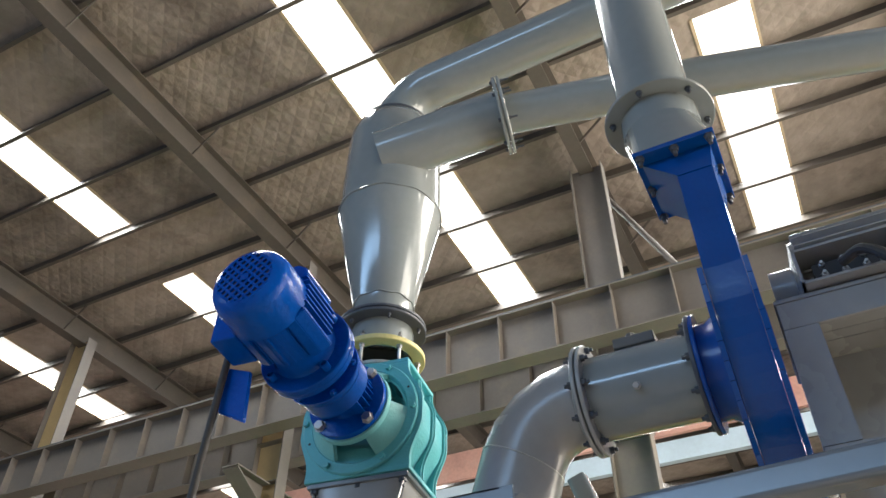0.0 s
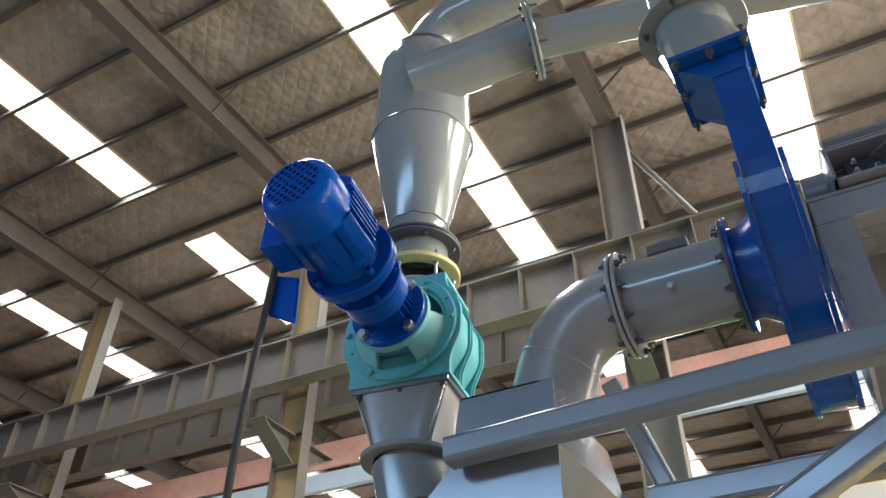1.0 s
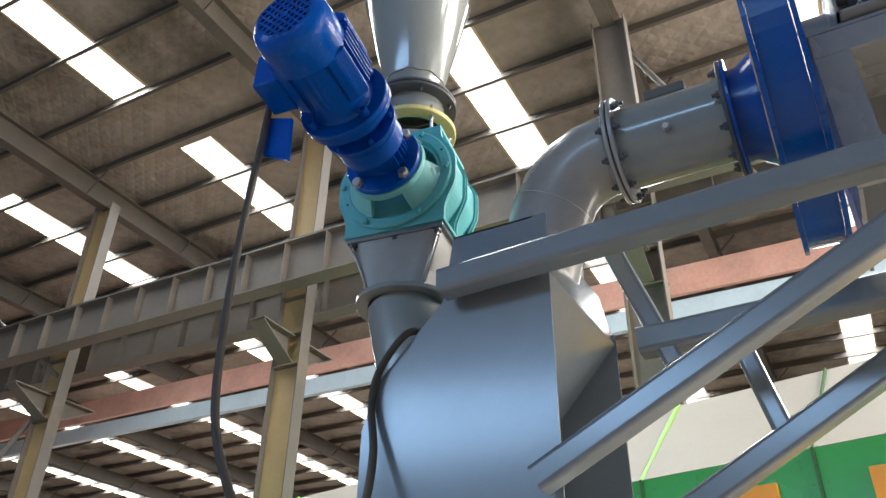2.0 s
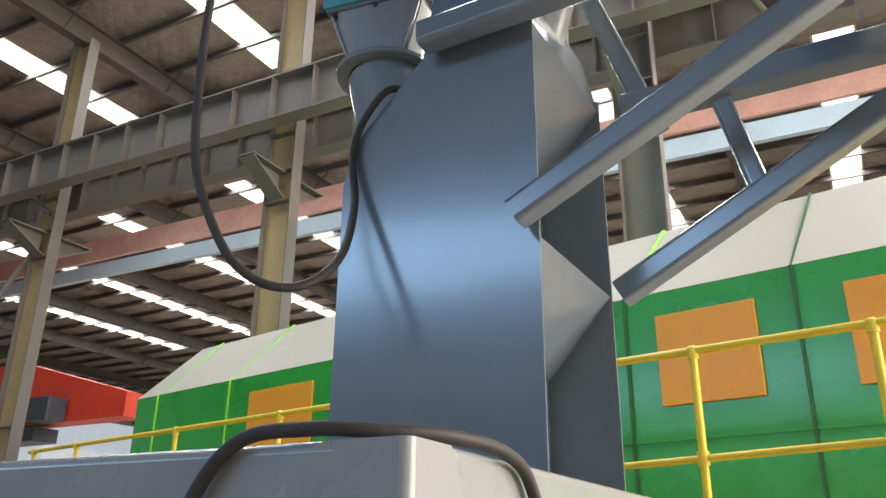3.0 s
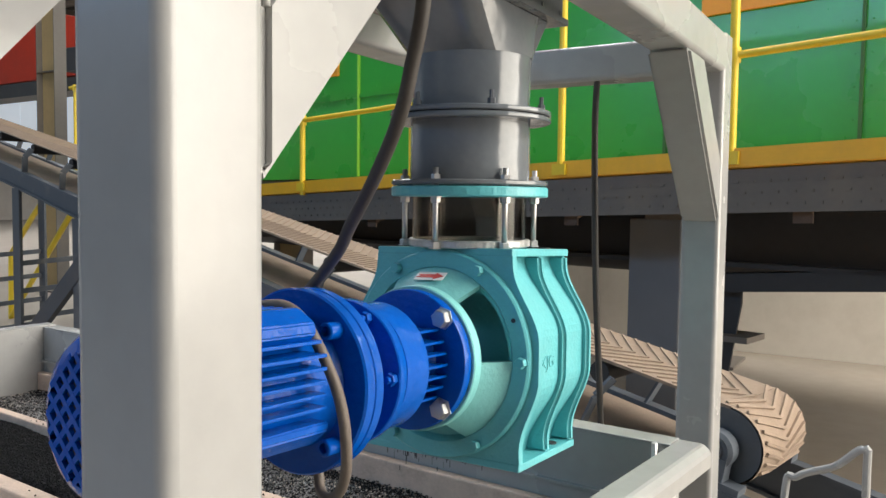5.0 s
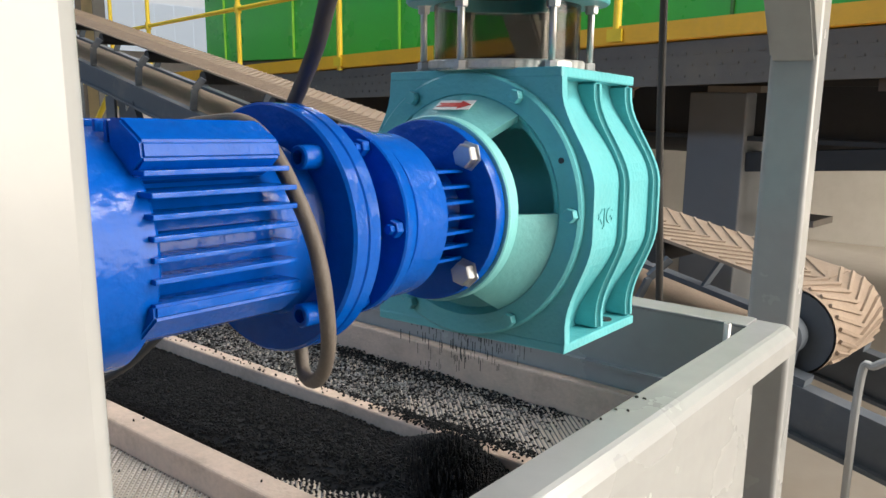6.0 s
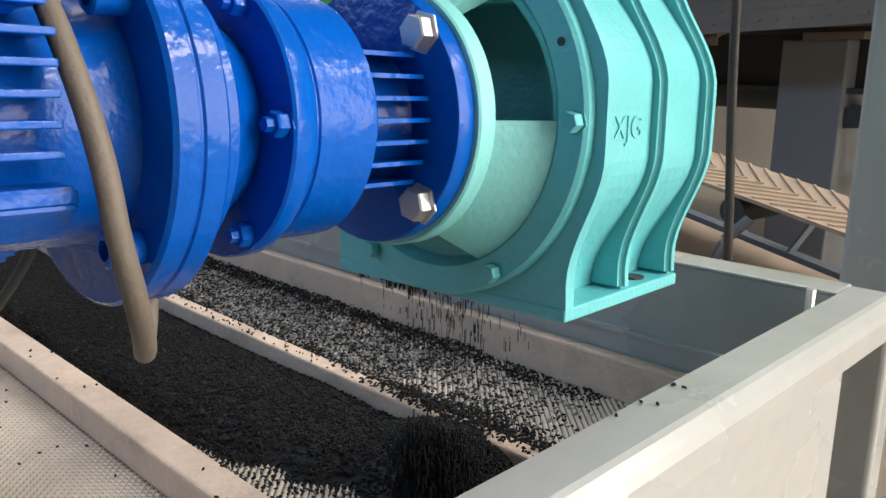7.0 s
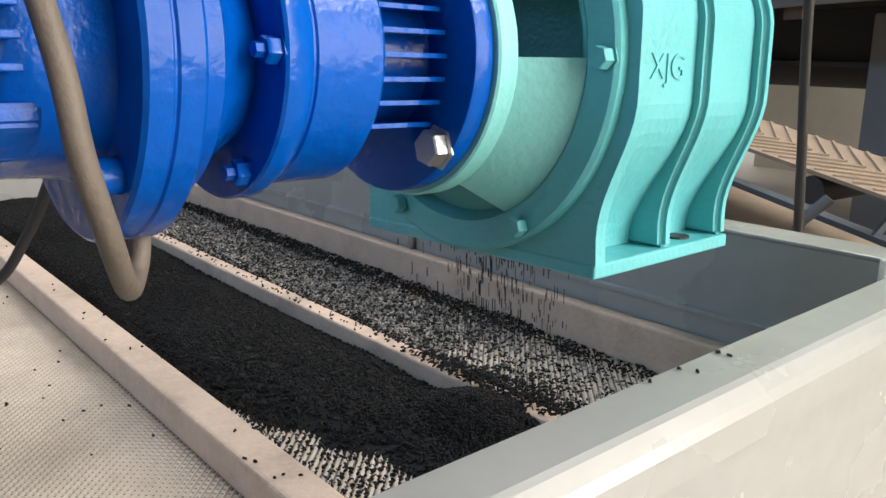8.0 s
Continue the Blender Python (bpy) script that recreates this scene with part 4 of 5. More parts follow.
        w = math.sqrt(max(0.0, 0.065 ** 2 - q * q))
        box(bm, -w, w, -0.5985, -0.594, q - 0.0030, q + 0.0030)
        box(bm, q - 0.0030, q + 0.0030, -0.5983, -0.5938, -w, w)
    bmesh.ops.rotate(bm, verts=bm.verts[:], cent=(0, 0, 0), matrix=Matrix.Rotation(radians(45), 3, 'Y'))
    lathe(bm, [(0, 0.599), (0.010, 0.599), (0.010, 0.594), (0, 0.594)], o, ax, 16, False)
    part("cowl_grille", bm, BLUE, e)
    # terminal box
    t = B()
    box(t, -0.05, 0.05, -0.475, -0.375, 0.085, 0.150, 0.004)
    bmesh.ops.rotate(t, verts=t.verts[:], cent=(0, 0, 0), matrix=Matrix.Rotation(radians(box_angle), 3, 'Y'))
    part("terminal_box", t, BLUE, e)
    return e


def red_arrow(parent, m):
    bm = B()
    box(bm, -0.026, 0.026, -0.0006, 0.0, -0.010, 0.010)
    ob = part("arrow_label", bm, LABEL_WHITE, parent, "white sticker with a red arrow")
    ob.matrix_basis = m
    bm = B()
    prism(bm, [(-0.024, -0.004), (0.008, -0.004), (0.008, -0.008), (0.024, 0.0), (0.008, 0.008), (0.008, 0.004), (-0.024, 0.004), (-0.018, 0.0)], 'y', -0.0012, -0.0006)
    a = part("red_arrow", bm, LABEL_RED, ob)
    return ob


LOW = pose(-0.6506, 1.8361, 1.4591, -2.5, -1.3, -2.5)
low_valve = rotary_valve("turquoise cast iron rotary valve hanging over the screen", LOW)
geared_motor("glossy blue geared motor on the lower rotary valve", LOW, -90)
letters(low_valve, "XJG", 0.027, Matrix.Translation((0.1606, 0.052, -0.006)) @ Euler((radians(90), 0, radians(90))).to_matrix().to_4x4(), TEAL)
red_arrow(low_valve, pose(0.004, -0.036, 0.121, -56))
UP = pose(-0.9773, 1.8621, 3.4669, -1.7, -0.3, 7.3)
rotary_valve("turquoise cast iron rotary valve below the cyclone", UP)
up_motor = geared_motor("blue geared motor on the upper valve, its terminal box open", UP, -90)

# ---- above the classifier: feed stub, pyramid, sight glass, cyclone ----
UX, UY = -0.962, 1.945
MOVE = pose(-0.989, 1.959, 0.027, 0, 0, 7.3) @ pose(0.962, -1.945, 0)
feed = thing("feed_chute", "grey chute from the upper rotary valve into the classifier", "chute", MOVE)
bm = B()
hopper(bm, UX - 0.125, UX + 0.125, UY - 0.09, UY + 0.09, 3.262, UX, UY, 0.100, 3.105)
part("square_to_round", bm, GREY, feed, "grey square-to-round transition with weld marks")
bm = B()
box(bm, UX - 0.137, UX + 0.137, UY - 0.097, UY + 0.097, 3.262, 3.274, 0.002)
part("square_flange", bm, SHEET, feed)
bm = B()
for dx in (-0.12, 0.0, 0.12):
    for dy in (-0.085, 0.085):
        hexbolt(bm, (UX + dx, UY + dy, 3.261), (0, 0, -1), 0.010, 0.010, 0.012)
part("flange_bolt", bm, DARKSTEEL, feed)
bm = B()
disc(bm, (UX, UY, 0), (0, 0, 1), 0.130, 3.090, 3.104, hole=0.097)
part("round_flange", bm, PIPE, feed)
bm = B()
lathe(bm, [(0.100, 0.0), (0.100, 0.42)], (UX, UY, 3.09), (0.22, 0, -1), 36)
part("inclined_stub", bm, PIPE, feed)
bm = B()
for i, a in enumerate((0.785, 2.36, 3.93, 5.5)):
    sweep(bm, [(UX + 0.125 * (1 if math.cos(a) > 0 else -1), UY + 0.09 * (1 if math.sin(a) > 0 else -1), 3.26), (UX + 0.1 * math.cos(a), UY + 0.1 * math.sin(a), 3.106)], 0.004, 6)
part("weld_seam", bm, BARE, feed)

sight("sight_glass", -0.989, 1.959, 3.633, 3.696, YELLOW_RING, "glass sight tube with a pale yellow clamp ring and tie rods")

cyclone = thing("cyclone", "pale grey steel cyclone with cone, side inlet and top elbow", "cyclone")
CYX, CYY = -0.994, 1.960
bm = B()
lathe(bm, [(0.094, 3.714), (0.094, 3.803)], (CYX + 0.003, CYY, 0), (0, 0, 1), 40)
part("lower_pipe", bm, PIPE, cyclone)
for z0, z1 in ((3.796, 3.806), (3.809, 3.819)):
    bm = B()
    disc(bm, (CYX, CYY, 0), (0, 0, 1), 0.133, z0, z1, hole=0.093)
    part("neck_flange", bm, DARKSTEEL, cyclone, "dark flange ring")
bm = B()
ring_bolts(bm, CYX, CYY, 3.795, 0.115, 6, -1, 0.006, 0.006, 0.2)
ring_bolts(bm, CYX, CYY, 3.820, 0.115, 6, 1, 0.006, 0.0, 0.2)
part("flange_bolt", bm, DARKSTEEL, cyclone)
bm = B()
lathe(bm, [(0.091, 3.819), (0.091, 3.890), (0.094, 3.897), (0.172, 4.262), (0.174, 4.272), (0.171, 4.30), (0.169, 4.34), (0.166, 4.60), (0.162, 4.650), (0.148, 4.695), (0.126, 4.714), (0.110, 4.716)], (CYX, CYY, 0), (0, 0, 1), 56)
part("cyclone_body", bm, PIPE, cyclone, "glossy pale grey cyclone body and cone")
bm = B()
for r, z in ((0.0925, 3.893), (0.174, 4.268)):
    pts = [(CYX + (r + 0.001) * math.cos(a), CYY + (r + 0.001) * math.sin(a), z + 0.003 * math.sin(9 * a)) for a in np.linspace(0, 2 * math.pi, 50)]
    sweep(bm, pts, 0.0026, 6)
part("weld_seam", bm, PIPE, cyclone)
bm = B()
disc(bm, (CYX, CYY, 0), (0, 0, 1), 0.133, 4.718, 4.732, hole=0.085)
part("top_flange", bm, DARKSTEEL, cyclone)
# top elbow and the pipe that runs on to the right
bm = B()
R = 0.17
pts = [(CYX, CYY, 4.73)] + [(CYX + R - R * math.cos(a), CYY, 4.745 + R * math.sin(a)) for a in np.linspace(0, 1.38, 14)] + [(-0.212, 2.01, 5.012), (2.4, 2.25, 5.42)]
sweep(bm, pts, 0.085, 36, close=False)
part("top_elbow", bm, PIPE, cyclone, "pale grey elbow and outlet pipe")
# side pipe: a wide inlet, then a narrower run behind the riser
sp0, sp1 = Vector((-0.889, 1.856, 4.462)), Vector((-0.549, 1.934, 4.546))
d = (sp1 - sp0).normalized()
SL = (sp1 - sp0).length
bm = B()
lathe(bm, [(0.093, -0.08), (0.091, SL - 0.005)], sp0, d, 40)
part("inlet_pipe", bm, PIPE, cyclone)
bm = B()
sweep(bm, [sp1, (0.067, 2.08, 4.556), (0.63, 2.235, 4.556), (2.6, 2.78, 4.56)], 0.068, 40, close=False)
part("inlet_run", bm, PIPE, cyclone)
fd = (d + Vector((0.97, 0.23, 0.0))).normalized()
for s0 in (-0.013, 0.002):
    bm = B()
    disc(bm, sp1, fd, 0.136, s0, s0 + 0.011, hole=0.066)
    part("inlet_flange", bm, PIPE, cyclone)
bm = B()
u_, v_, w_ = basis(fd)
for i in range(8):
    a = 2 * math.pi * i / 8 + 0.2
    q = sp1 + w_ * 0.013 + (u_ * math.cos(a) + v_ * math.sin(a)) * 0.116
    hexbolt(bm, q, w_, 0.007, 0.008, 0.022)
    hexbolt(bm, q - w_ * 0.026, -w_, 0.007, 0.008)
part("flange_bolt", bm, DARKSTEEL, cyclone)

# ---- suction elbow and pipe from the classifier to the fan ----
suction = thing("suction_pipe", "glossy grey segmented elbow and suction pipe with flanges", "pipe")
BY, BZ = 1.95, 3.408
PR = 0.101
bm = B()
pts = [(-0.632, BY, 3.07)] + [(-0.40 - 0.175 * math.sin(a), BY, BZ - 0.175 * (1 - math.cos(a))) for a in np.linspace(1.28, 0, 5)] + [(-0.365, BY, BZ)]
sweep(bm, pts, PR, 36, close=False)
part("segment_elbow", bm, GREY, suction, "glossy blue-grey segmented elbow")
bm = B()
hopper(bm, -0.735, -0.545, CY0 + 0.08, CY1 - 0.03, 3.146, -0.605, BY, PR + 0.004, 3.18, 24)
part("elbow_collar", bm, GREY, suction)
bm = B()
for p0, p1 in (pts[1:3], pts[-2:]):
    m_ = (Vector(p0) + Vector(p1)) / 2
    ax_ = (Vector(p1) - Vector(p0)).normalized()
    u_, v_, w_ = basis(ax_)
    sweep(bm, [Vector(p0) + (u_ * math.cos(q) + v_ * math.sin(q)) * (PR + 0.0005) for q in np.linspace(0, 2 * math.pi, 40)], 0.0018, 6)
part("weld_seam", bm, BARE, suction)
bm = B()
for x in (-0.391, -0.377):
    disc(bm, (x, BY, BZ), (1, 0, 0), 0.134, 0.0, 0.010, 48, PR - 0.002)
part("elbow_flange", bm, GREY, suction)
bm = B()
lathe(bm, [(PR, 0), (PR, 0.255)], (-0.367, BY, BZ), (1, 0, 0), 48)
part("suction_tube", bm, PIPE, suction)
bm = B()
disc(bm, (-0.122, BY, BZ), (1, 0, 0), 0.138, 0.0, 0.010, 48, PR - 0.002)
part("fan_flange", bm, DARKSTEEL, suction)
bm = B()
for i in range(10):
    a = 2 * math.pi * i / 10 + 0.15
    for x, sg in ((-0.392, -1), (-0.366, 1), (-0.123, -1)):
        hexbolt(bm, (x, BY + 0.119 * math.cos(a), BZ + 0.119 * math.sin(a)), (sg, 0, 0), 0.009, 0.009, 0.008)
part("flange_bolt", bm, DARKSTEEL, suction)
bm = B()
box(bm, -0.30, -0.20, BY - 0.05, BY + 0.03, BZ + 0.093, BZ + 0.122, 0.004)
hexbolt(bm, (-0.26, BY - 0.02, BZ + 0.122), (0, 0, 1), 0.012, 0.02)
part("lifting_lug", bm, STRUCT, suction)
bm = B()
hexbolt(bm, (-0.25, BY - 0.098, BZ - 0.045), (0, -0.9, -0.4), 0.008, 0.012)
part("drain_plug", bm, STEEL, suction)

# ---- fan ----
fan = thing("centrifugal_fan", "blue sheet steel centrifugal fan with vertical outlet", "fan")
FX0, FX1, FY, FZ = -0.030, 0.042, 1.95, 3.40
outline = [(1.565, 3.70), (1.725, 3.70)]
N = 44
for i in range(N + 1):
    a = radians(60 - 240 * i / N)
    r = 0.27 + 0.115 * i / N
    outline.append((FY + r * math.cos(a), FZ + r * math.sin(a)))
bm = B()
prism(bm, outline, 'x', FX0, FX1)
part("volute", bm, BLUE_DARK, fan, "dark blue scroll casing")
for x in (FX0 - 0.006, FX1 + 0.006):
    bm = B()
    for a, b in zip(outline[2:], outline[3:]):
        bar(bm, (x, *a), (x, *b), 0.010, 0.022, up=(0, (a[0] + b[0]) / 2 - FY, (a[1] + b[1]) / 2 - FZ))
    part("casing_edge", bm, BLUE_DARK, fan)
bm = B()
disc(bm, (-0.112, FY, BZ), (1, 0, 0), 0.138, 0.0, 0.010, 48, 0.10)
lathe(bm, [(0.112, 0.01), (0.112, 0.03), (0.135, 0.068)], (-0.112, FY, BZ), (1, 0, 0), 48)
part("inlet_ring", bm, BLUE_DARK, fan)
bm = B()
box(bm, -0.108, 0.066, 1.528, 1.752, 3.716, 3.728, 0.002)
part("outlet_flange", bm, BLUE_DARK, fan)
bm = B()
prism(bm, [(-0.095, 3.716), (0.052, 3.716), (FX1, 3.655), (FX0, 3.655)], 'y', 1.562, 1.722)
part("outlet_neck", bm, BLUE_DARK, fan)
bm = B()
for x in (-0.095, -0.02, 0.054):
    for y in (1.540, 1.64, 1.74):
        if not (x == -0.02 and y == 1.64):
            hexbolt(bm, (x, y, 3.715), (0, 0, -1), 0.009, 0.010, 0.012)
part("flange_bolt", bm, DARKSTEEL, fan)
riser = thing("fan_outlet_pipe", "pale grey riser pipe on the fan outlet with a bolted flange", "pipe")
RX, RY = -0.042, 1.64
bm = B()
hopper(bm, -0.105, 0.063, 1.53, 1.75, 3.729, RX, RY, 0.092, 3.860)
lathe(bm, [(0.092, 3.859), (0.092, 3.919)], (RX, RY, 0), (0, 0, 1), 32)
part("square_to_round", bm, PIPE, riser, "pale grey transition piece")
bm = B()
disc(bm, (RX, RY, 0), (0, 0, 1), 0.130, 3.918, 3.928, hole=0.0915)
part("riser_flange", bm, PIPE, riser)
bm = B()
ring_bolts(bm, RX, RY, 3.917, 0.111, 6, -1, 0.007, 0.006, 0.35)
part("flange_bolt", bm, DARKSTEEL, riser)
bm = B()
lathe(bm, [(0.089, 3.928), (0.089, 6.5)], (RX, RY, 0), (0, 0, 1), 48)
part("riser_pipe", bm, PIPE, riser)

# ---- upper tube frame that carries the fan ----
upper = thing("fan_support", "grey square-tube frame carrying the fan, welded to the classifier", "frame")
T2 = 0.068
tube("front_beam", (-0.742, 1.705, 2.998), (1.5, 1.66, 3.062), upper, SHEET, w=0.058, d=0.058)
tube("diagonal_brace", (-0.545, 1.705, 2.556), (0.95, 1.69, 3.331), upper, SHEET, w=0.052, d=0.052)
tube("back_beam", (-0.45, 2.19, 3.003), (1.5, 2.19, 3.05), upper, SHEET, w=T2, d=T2)
tube("diagonal_brace", (-0.490, 2.19, 2.540), (0.95, 2.19, 3.345), upper, SHEET, w=0.058, d=0.058)
tube("strut", (-0.510, 2.19, 3.335), (-0.372, 2.19, 2.935), upper, SHEET, w=0.055, d=0.05)
tube("strut", (-0.222, 2.19, 2.96), (-0.163, 2.19, 2.715), upper, SHEET, w=0.055, d=0.045)
bm = B()
box(bm, 0.075, 0.083, 1.814, 2.15, 3.05, 3.438)
part("seat_side", bm, GREY, upper)
bm = B()
box(bm, 0.073, 0.9, 1.80, 1.812, 3.05, 3.118, 0.002)
part("seat_rail", bm, GREY, upper)
bm = B()
box(bm, 0.073, 0.9, 1.80, 1.812, 3.375, 3.438, 0.002)
part("seat_rail", bm, GREY, upper)
bm = B()
box(bm, 0.073, 0.14, 1.801, 1.811, 3.119, 3.374)
part("seat_upright", bm, GREY, upper)
bm = B()
box(bm, 0.070, 0.9, 1.80, 2.15, 3.440, 3.450, 0.002)
part("seat_plate", bm, GREY, upper)
bm = B()
box(bm, 0.084, 0.9, 2.06, 2.066, 3.05, 3.438)
part("seat_back", bm, GREY, upper)
fan_motor = thing("fan_motor", "grey electric motor of the fan with an open terminal box", "motor")
bm = B()
lathe(bm, [(0.0, 0.0), (0.06, 0.0), (0.06, 0.05), (0.115, 0.06), (0.115, 0.5), (0.0, 0.5)], (0.08, 1.97, 3.57), (1, 0, 0), 40)
part("motor_body", bm, GREY, fan_motor)
bm = B()
for k in range(22):
    a = 2 * math.pi * k / 22
    bar(bm, (0.15, 1.97 + 0.12 * math.cos(a), 3.57 + 0.12 * math.sin(a)), (0.55, 1.97 + 0.12 * math.cos(a), 3.57 + 0.12 * math.sin(a)), 0.004, 0.026, up=(0, math.cos(a), math.sin(a)))
part("cooling_fin", bm, GREY, fan_motor)
bm = B()
x0, x1, y0, y1, z0, z1 = 0.135, 0.33, 1.775, 1.86, 3.455, 3.545
box(bm, x0, x1, y1 - 0.004, y1, z0, z1)
for dims in ((x0, x0 + 0.006, y0, y1, z0, z1), (x1 - 0.006, x1, y0, y1, z0, z1), (x0, x1, y0, y1, z0, z0 + 0.006), (x0, x1, y0, y1, z1 - 0.006, z1)):
    box(bm, *dims)
part("terminal_box", bm, GREY, fan_motor, "open grey terminal box")
bm = B()
box(bm, x0 + 0.03, x1 - 0.04, y0 + 0.03, y1 - 0.004, z0 + 0.025, z0 + 0.06)
part("terminal_board", bm, DARK, fan_motor)
bm = B()
for i in range(3):
    for z in (z0 + 0.03, z0 + 0.055):
        hexbolt(bm, (x0 + 0.05 + i * 0.04, y0 + 0.03, z), (0, -1, 0), 0.007, 0.006, 0.008)
part("terminal_stud", bm, STEEL, fan_motor)
bm = B()
sweep(bm, spline([(0.22, 1.77, 3.48), (0.26, 1.73, 3.47), (0.30, 1.70, 3.40), (0.36, 1.69, 3.28), (0.5, 1.68, 3.15)]), 0.011, 10)
single("motor_cable", bm, CABLE, "dusty black cable from the open terminal box", "cable")
# open lid hanging under the upper terminal box
bm = B()
prism(bm, [(-1.107, 3.435), (-1.022, 3.40), (-1.014, 3.27), (-1.097, 3.315)], 'y', 1.47, 1.48)
bmesh.ops.bevel(bm, geom=bm.edges[:], offset=0.003, segments=2, affect='EDGES')
lid = part("box_lid", bm, BLUE, up_motor, "blue lid hanging open")
lid.matrix_parent_inverse = up_motor.matrix_basis.inverted()

# ---- vibrating screen trough ----
TR = pose(-0.353, 2.385, 0, 0, 0, -4.0)
trough = thing("vibrating_screen", "pale grey steel screen trough with timber battens and wire mesh", "screen", TR)
TZ, TL, TN = 1.219, 2.42, -1.15


def skew(bm):
    """The discharge end stands two degrees out of square."""
    for v in bm.verts:
        if v.co.x > -1.0:
            v.co.x += 0.036 * v.co.y


bm = B()
box(bm, -0.062, -0.056, TN, 0, 0.72, TZ - 0.006)
skew(bm)
part("right_wall", bm, GREY, trough, "pale grey trough side")
bm = B()
prism(bm, [(-0.062, TZ - 0.008), (-0.058, TZ), (-0.014, TZ), (-0.008, TZ - 0.002), (0.002, TZ - 0.010), (0.006, TZ - 0.018), (0.006, TZ - 0.045), (0.0, TZ - 0.045), (0.0, TZ - 0.020), (-0.010, TZ - 0.012), (-0.055, TZ - 0.012)], 'y', TN, 0.0)
skew(bm)
part("rim", bm, GREY, trough)
bm = B()
box(bm, -TL, -0.062, -0.046, -0.04, 0.72, TZ - 0.006)
box(bm, -TL, -0.062, -0.058, -0.0462, 1.090, 1.097)
part("back_wall", bm, GREY, trough)
bm = B()
box(bm, -TL, -0.062, -0.046, 0.012, TZ - 0.006, TZ, 0.002)
part("rim", bm, GREY, trough)
bm = B()
box(bm, -TL, -TL + 0.006, TN, -0.046, 0.72, TZ)
box(bm, -TL - 0.05, -TL + 0.006, TN, 0.0, TZ + 0.001, TZ + 0.006)
part("end_wall", bm, GREY, trough)
bm = B()
box(bm, -TL, -0.03, TN - 0.006, TN, 0.72, TZ)
part("near_wall", bm, GREY, trough)
for y0, y1, zt in ((-0.386, -0.356, 1.034), (-0.702, -0.655, 1.035), (-0.075, -0.047, 1.055)):
    bm = B()
    box(bm, -TL + 0.01, -0.063, y0, y1, 0.985, zt, 0.004)
    skew(bm)
    part("timber_batten", bm, WOOD, trough, "dusty timber batten")
for x in (-1.0, -2.25):
    bm = B()
    sweep(bm, [(x, -0.052, 1.05), (x, -0.052, 1.16)], 0.007, 8)
    part("clamp_stud", bm, STEEL, trough)
bm = B()
sweep(bm, [(-0.088, -0.062, 1.05), (-0.088, -0.062, 1.222)], 0.006, 10)
part("clamp_stud", bm, STEEL, trough)
# wire mesh: fine wires across the trough over a dusty pale sheet
bm = B()
box(bm, -TL + 0.01, -0.063, TN, -0.680, 0.982, 0.986)
skew(bm)
part("screen_bed", bm, BED, trough, "dusty screen bed")
# dark sheet laid here for the shade in the gaps between the wires
bm = B()
box(bm, -TL + 0.01, -0.063, -0.679, -0.047, 0.982, 0.986)
skew(bm)
part("screen_bed", bm, DARKSTEEL, trough, "dark sheet for the shaded mesh gaps under the granules")
verts, faces = [], []
WX0, WX1, WY0 = -TL + 0.012, -0.100, TN + 0.002
for way, top, WY1 in ((1, 0.9886, -0.076), (-1, 0.9876, -0.703)):
    # woven at 45 degrees to the trough: lines x + way * y = c, clipped to the bed
    c = WX0 + min(way * WY0, way * WY1)
    while c < WX1 + max(way * WY0, way * WY1):
        ends = sorted((WX0, WX1, c - way * WY0, c - way * WY1))[1:3]
        if ends[1] - ends[0] > 0.01 and min(c - way * WY0, c - way * WY1) < WX1 and max(c - way * WY0, c - way * WY1) > WX0:
            n = len(verts)
            for x in ends:
                y = (c - x) * way
                verts += [(x - 0.0021, y - 0.0021 * way, 0.986), (x, y, top), (x + 0.0021, y + 0.0021 * way, 0.986)]
            faces += [(n, n + 3, n + 4, n + 1), (n + 1, n + 4, n + 5, n + 2)]
        c += 0.012
me = bpy.data.meshes.new("screen_wire")
me.from_pydata(verts, [], faces)
me.materials.append(material("dusty_wire_steel", (0.62, 0.54, 0.46), 0.42, metal=0.25, vary=0.2, scale=8, dirt=(0.40, 0.32, 0.25), dirt_amount=0.6))
ob = new("screen_wire", me)
ob.parent = trough
tagged(ob, "fine woven screen wires laid on the diagonal", kind="stuff")


def crumbs(name, spots, mat, label, size=(0.003, 0.007), seed=3):
    """Loose granules: many tiny uneven blocks at (x, y, z) in the trough's space."""
    rnd = random.Random(seed)
    verts, faces = [], []
    for x, y, z in spots:
        n = len(verts)
        a = rnd.uniform(0, math.pi)
        L, W, H_ = rnd.uniform(*size), rnd.uniform(0.0018, 0.0034), rnd.uniform(0.0015, 0.003)
        ca, sa = math.cos(a), math.sin(a)
        tilt = rnd.uniform(-0.4, 0.4)
        for sx, sy, sz in ((-1, -1, 0), (1, -1, 0), (1, 1, 0), (-1, 1, 0), (-0.7, -0.6, 1), (0.7, -0.6, 1), (0.7, 0.6, 1), (-0.7, 0.6, 1)):
            px, py = sx * L / 2, sy * W / 2
            verts.append((x + px * ca - py * sa, y + px * sa + py * ca, z + sz * H_ + px * tilt))
        faces += [(n + 4, n + 5, n + 6, n + 7), (n, n + 1, n + 5, n + 4), (n + 1, n + 2, n + 6, n + 5), (n + 2, n + 3, n + 7, n + 6), (n + 3, n, n + 4, n + 7)]
    me = bpy.data.meshes.new(name)
    me.from_pydata(verts, [], faces)
    me.materials.append(mat)
    ob = new(name, me)
    ob.matrix_basis = TR
    tagged(ob, label, "granules", kind="stuff")
    return ob


rnd = random.Random(11)


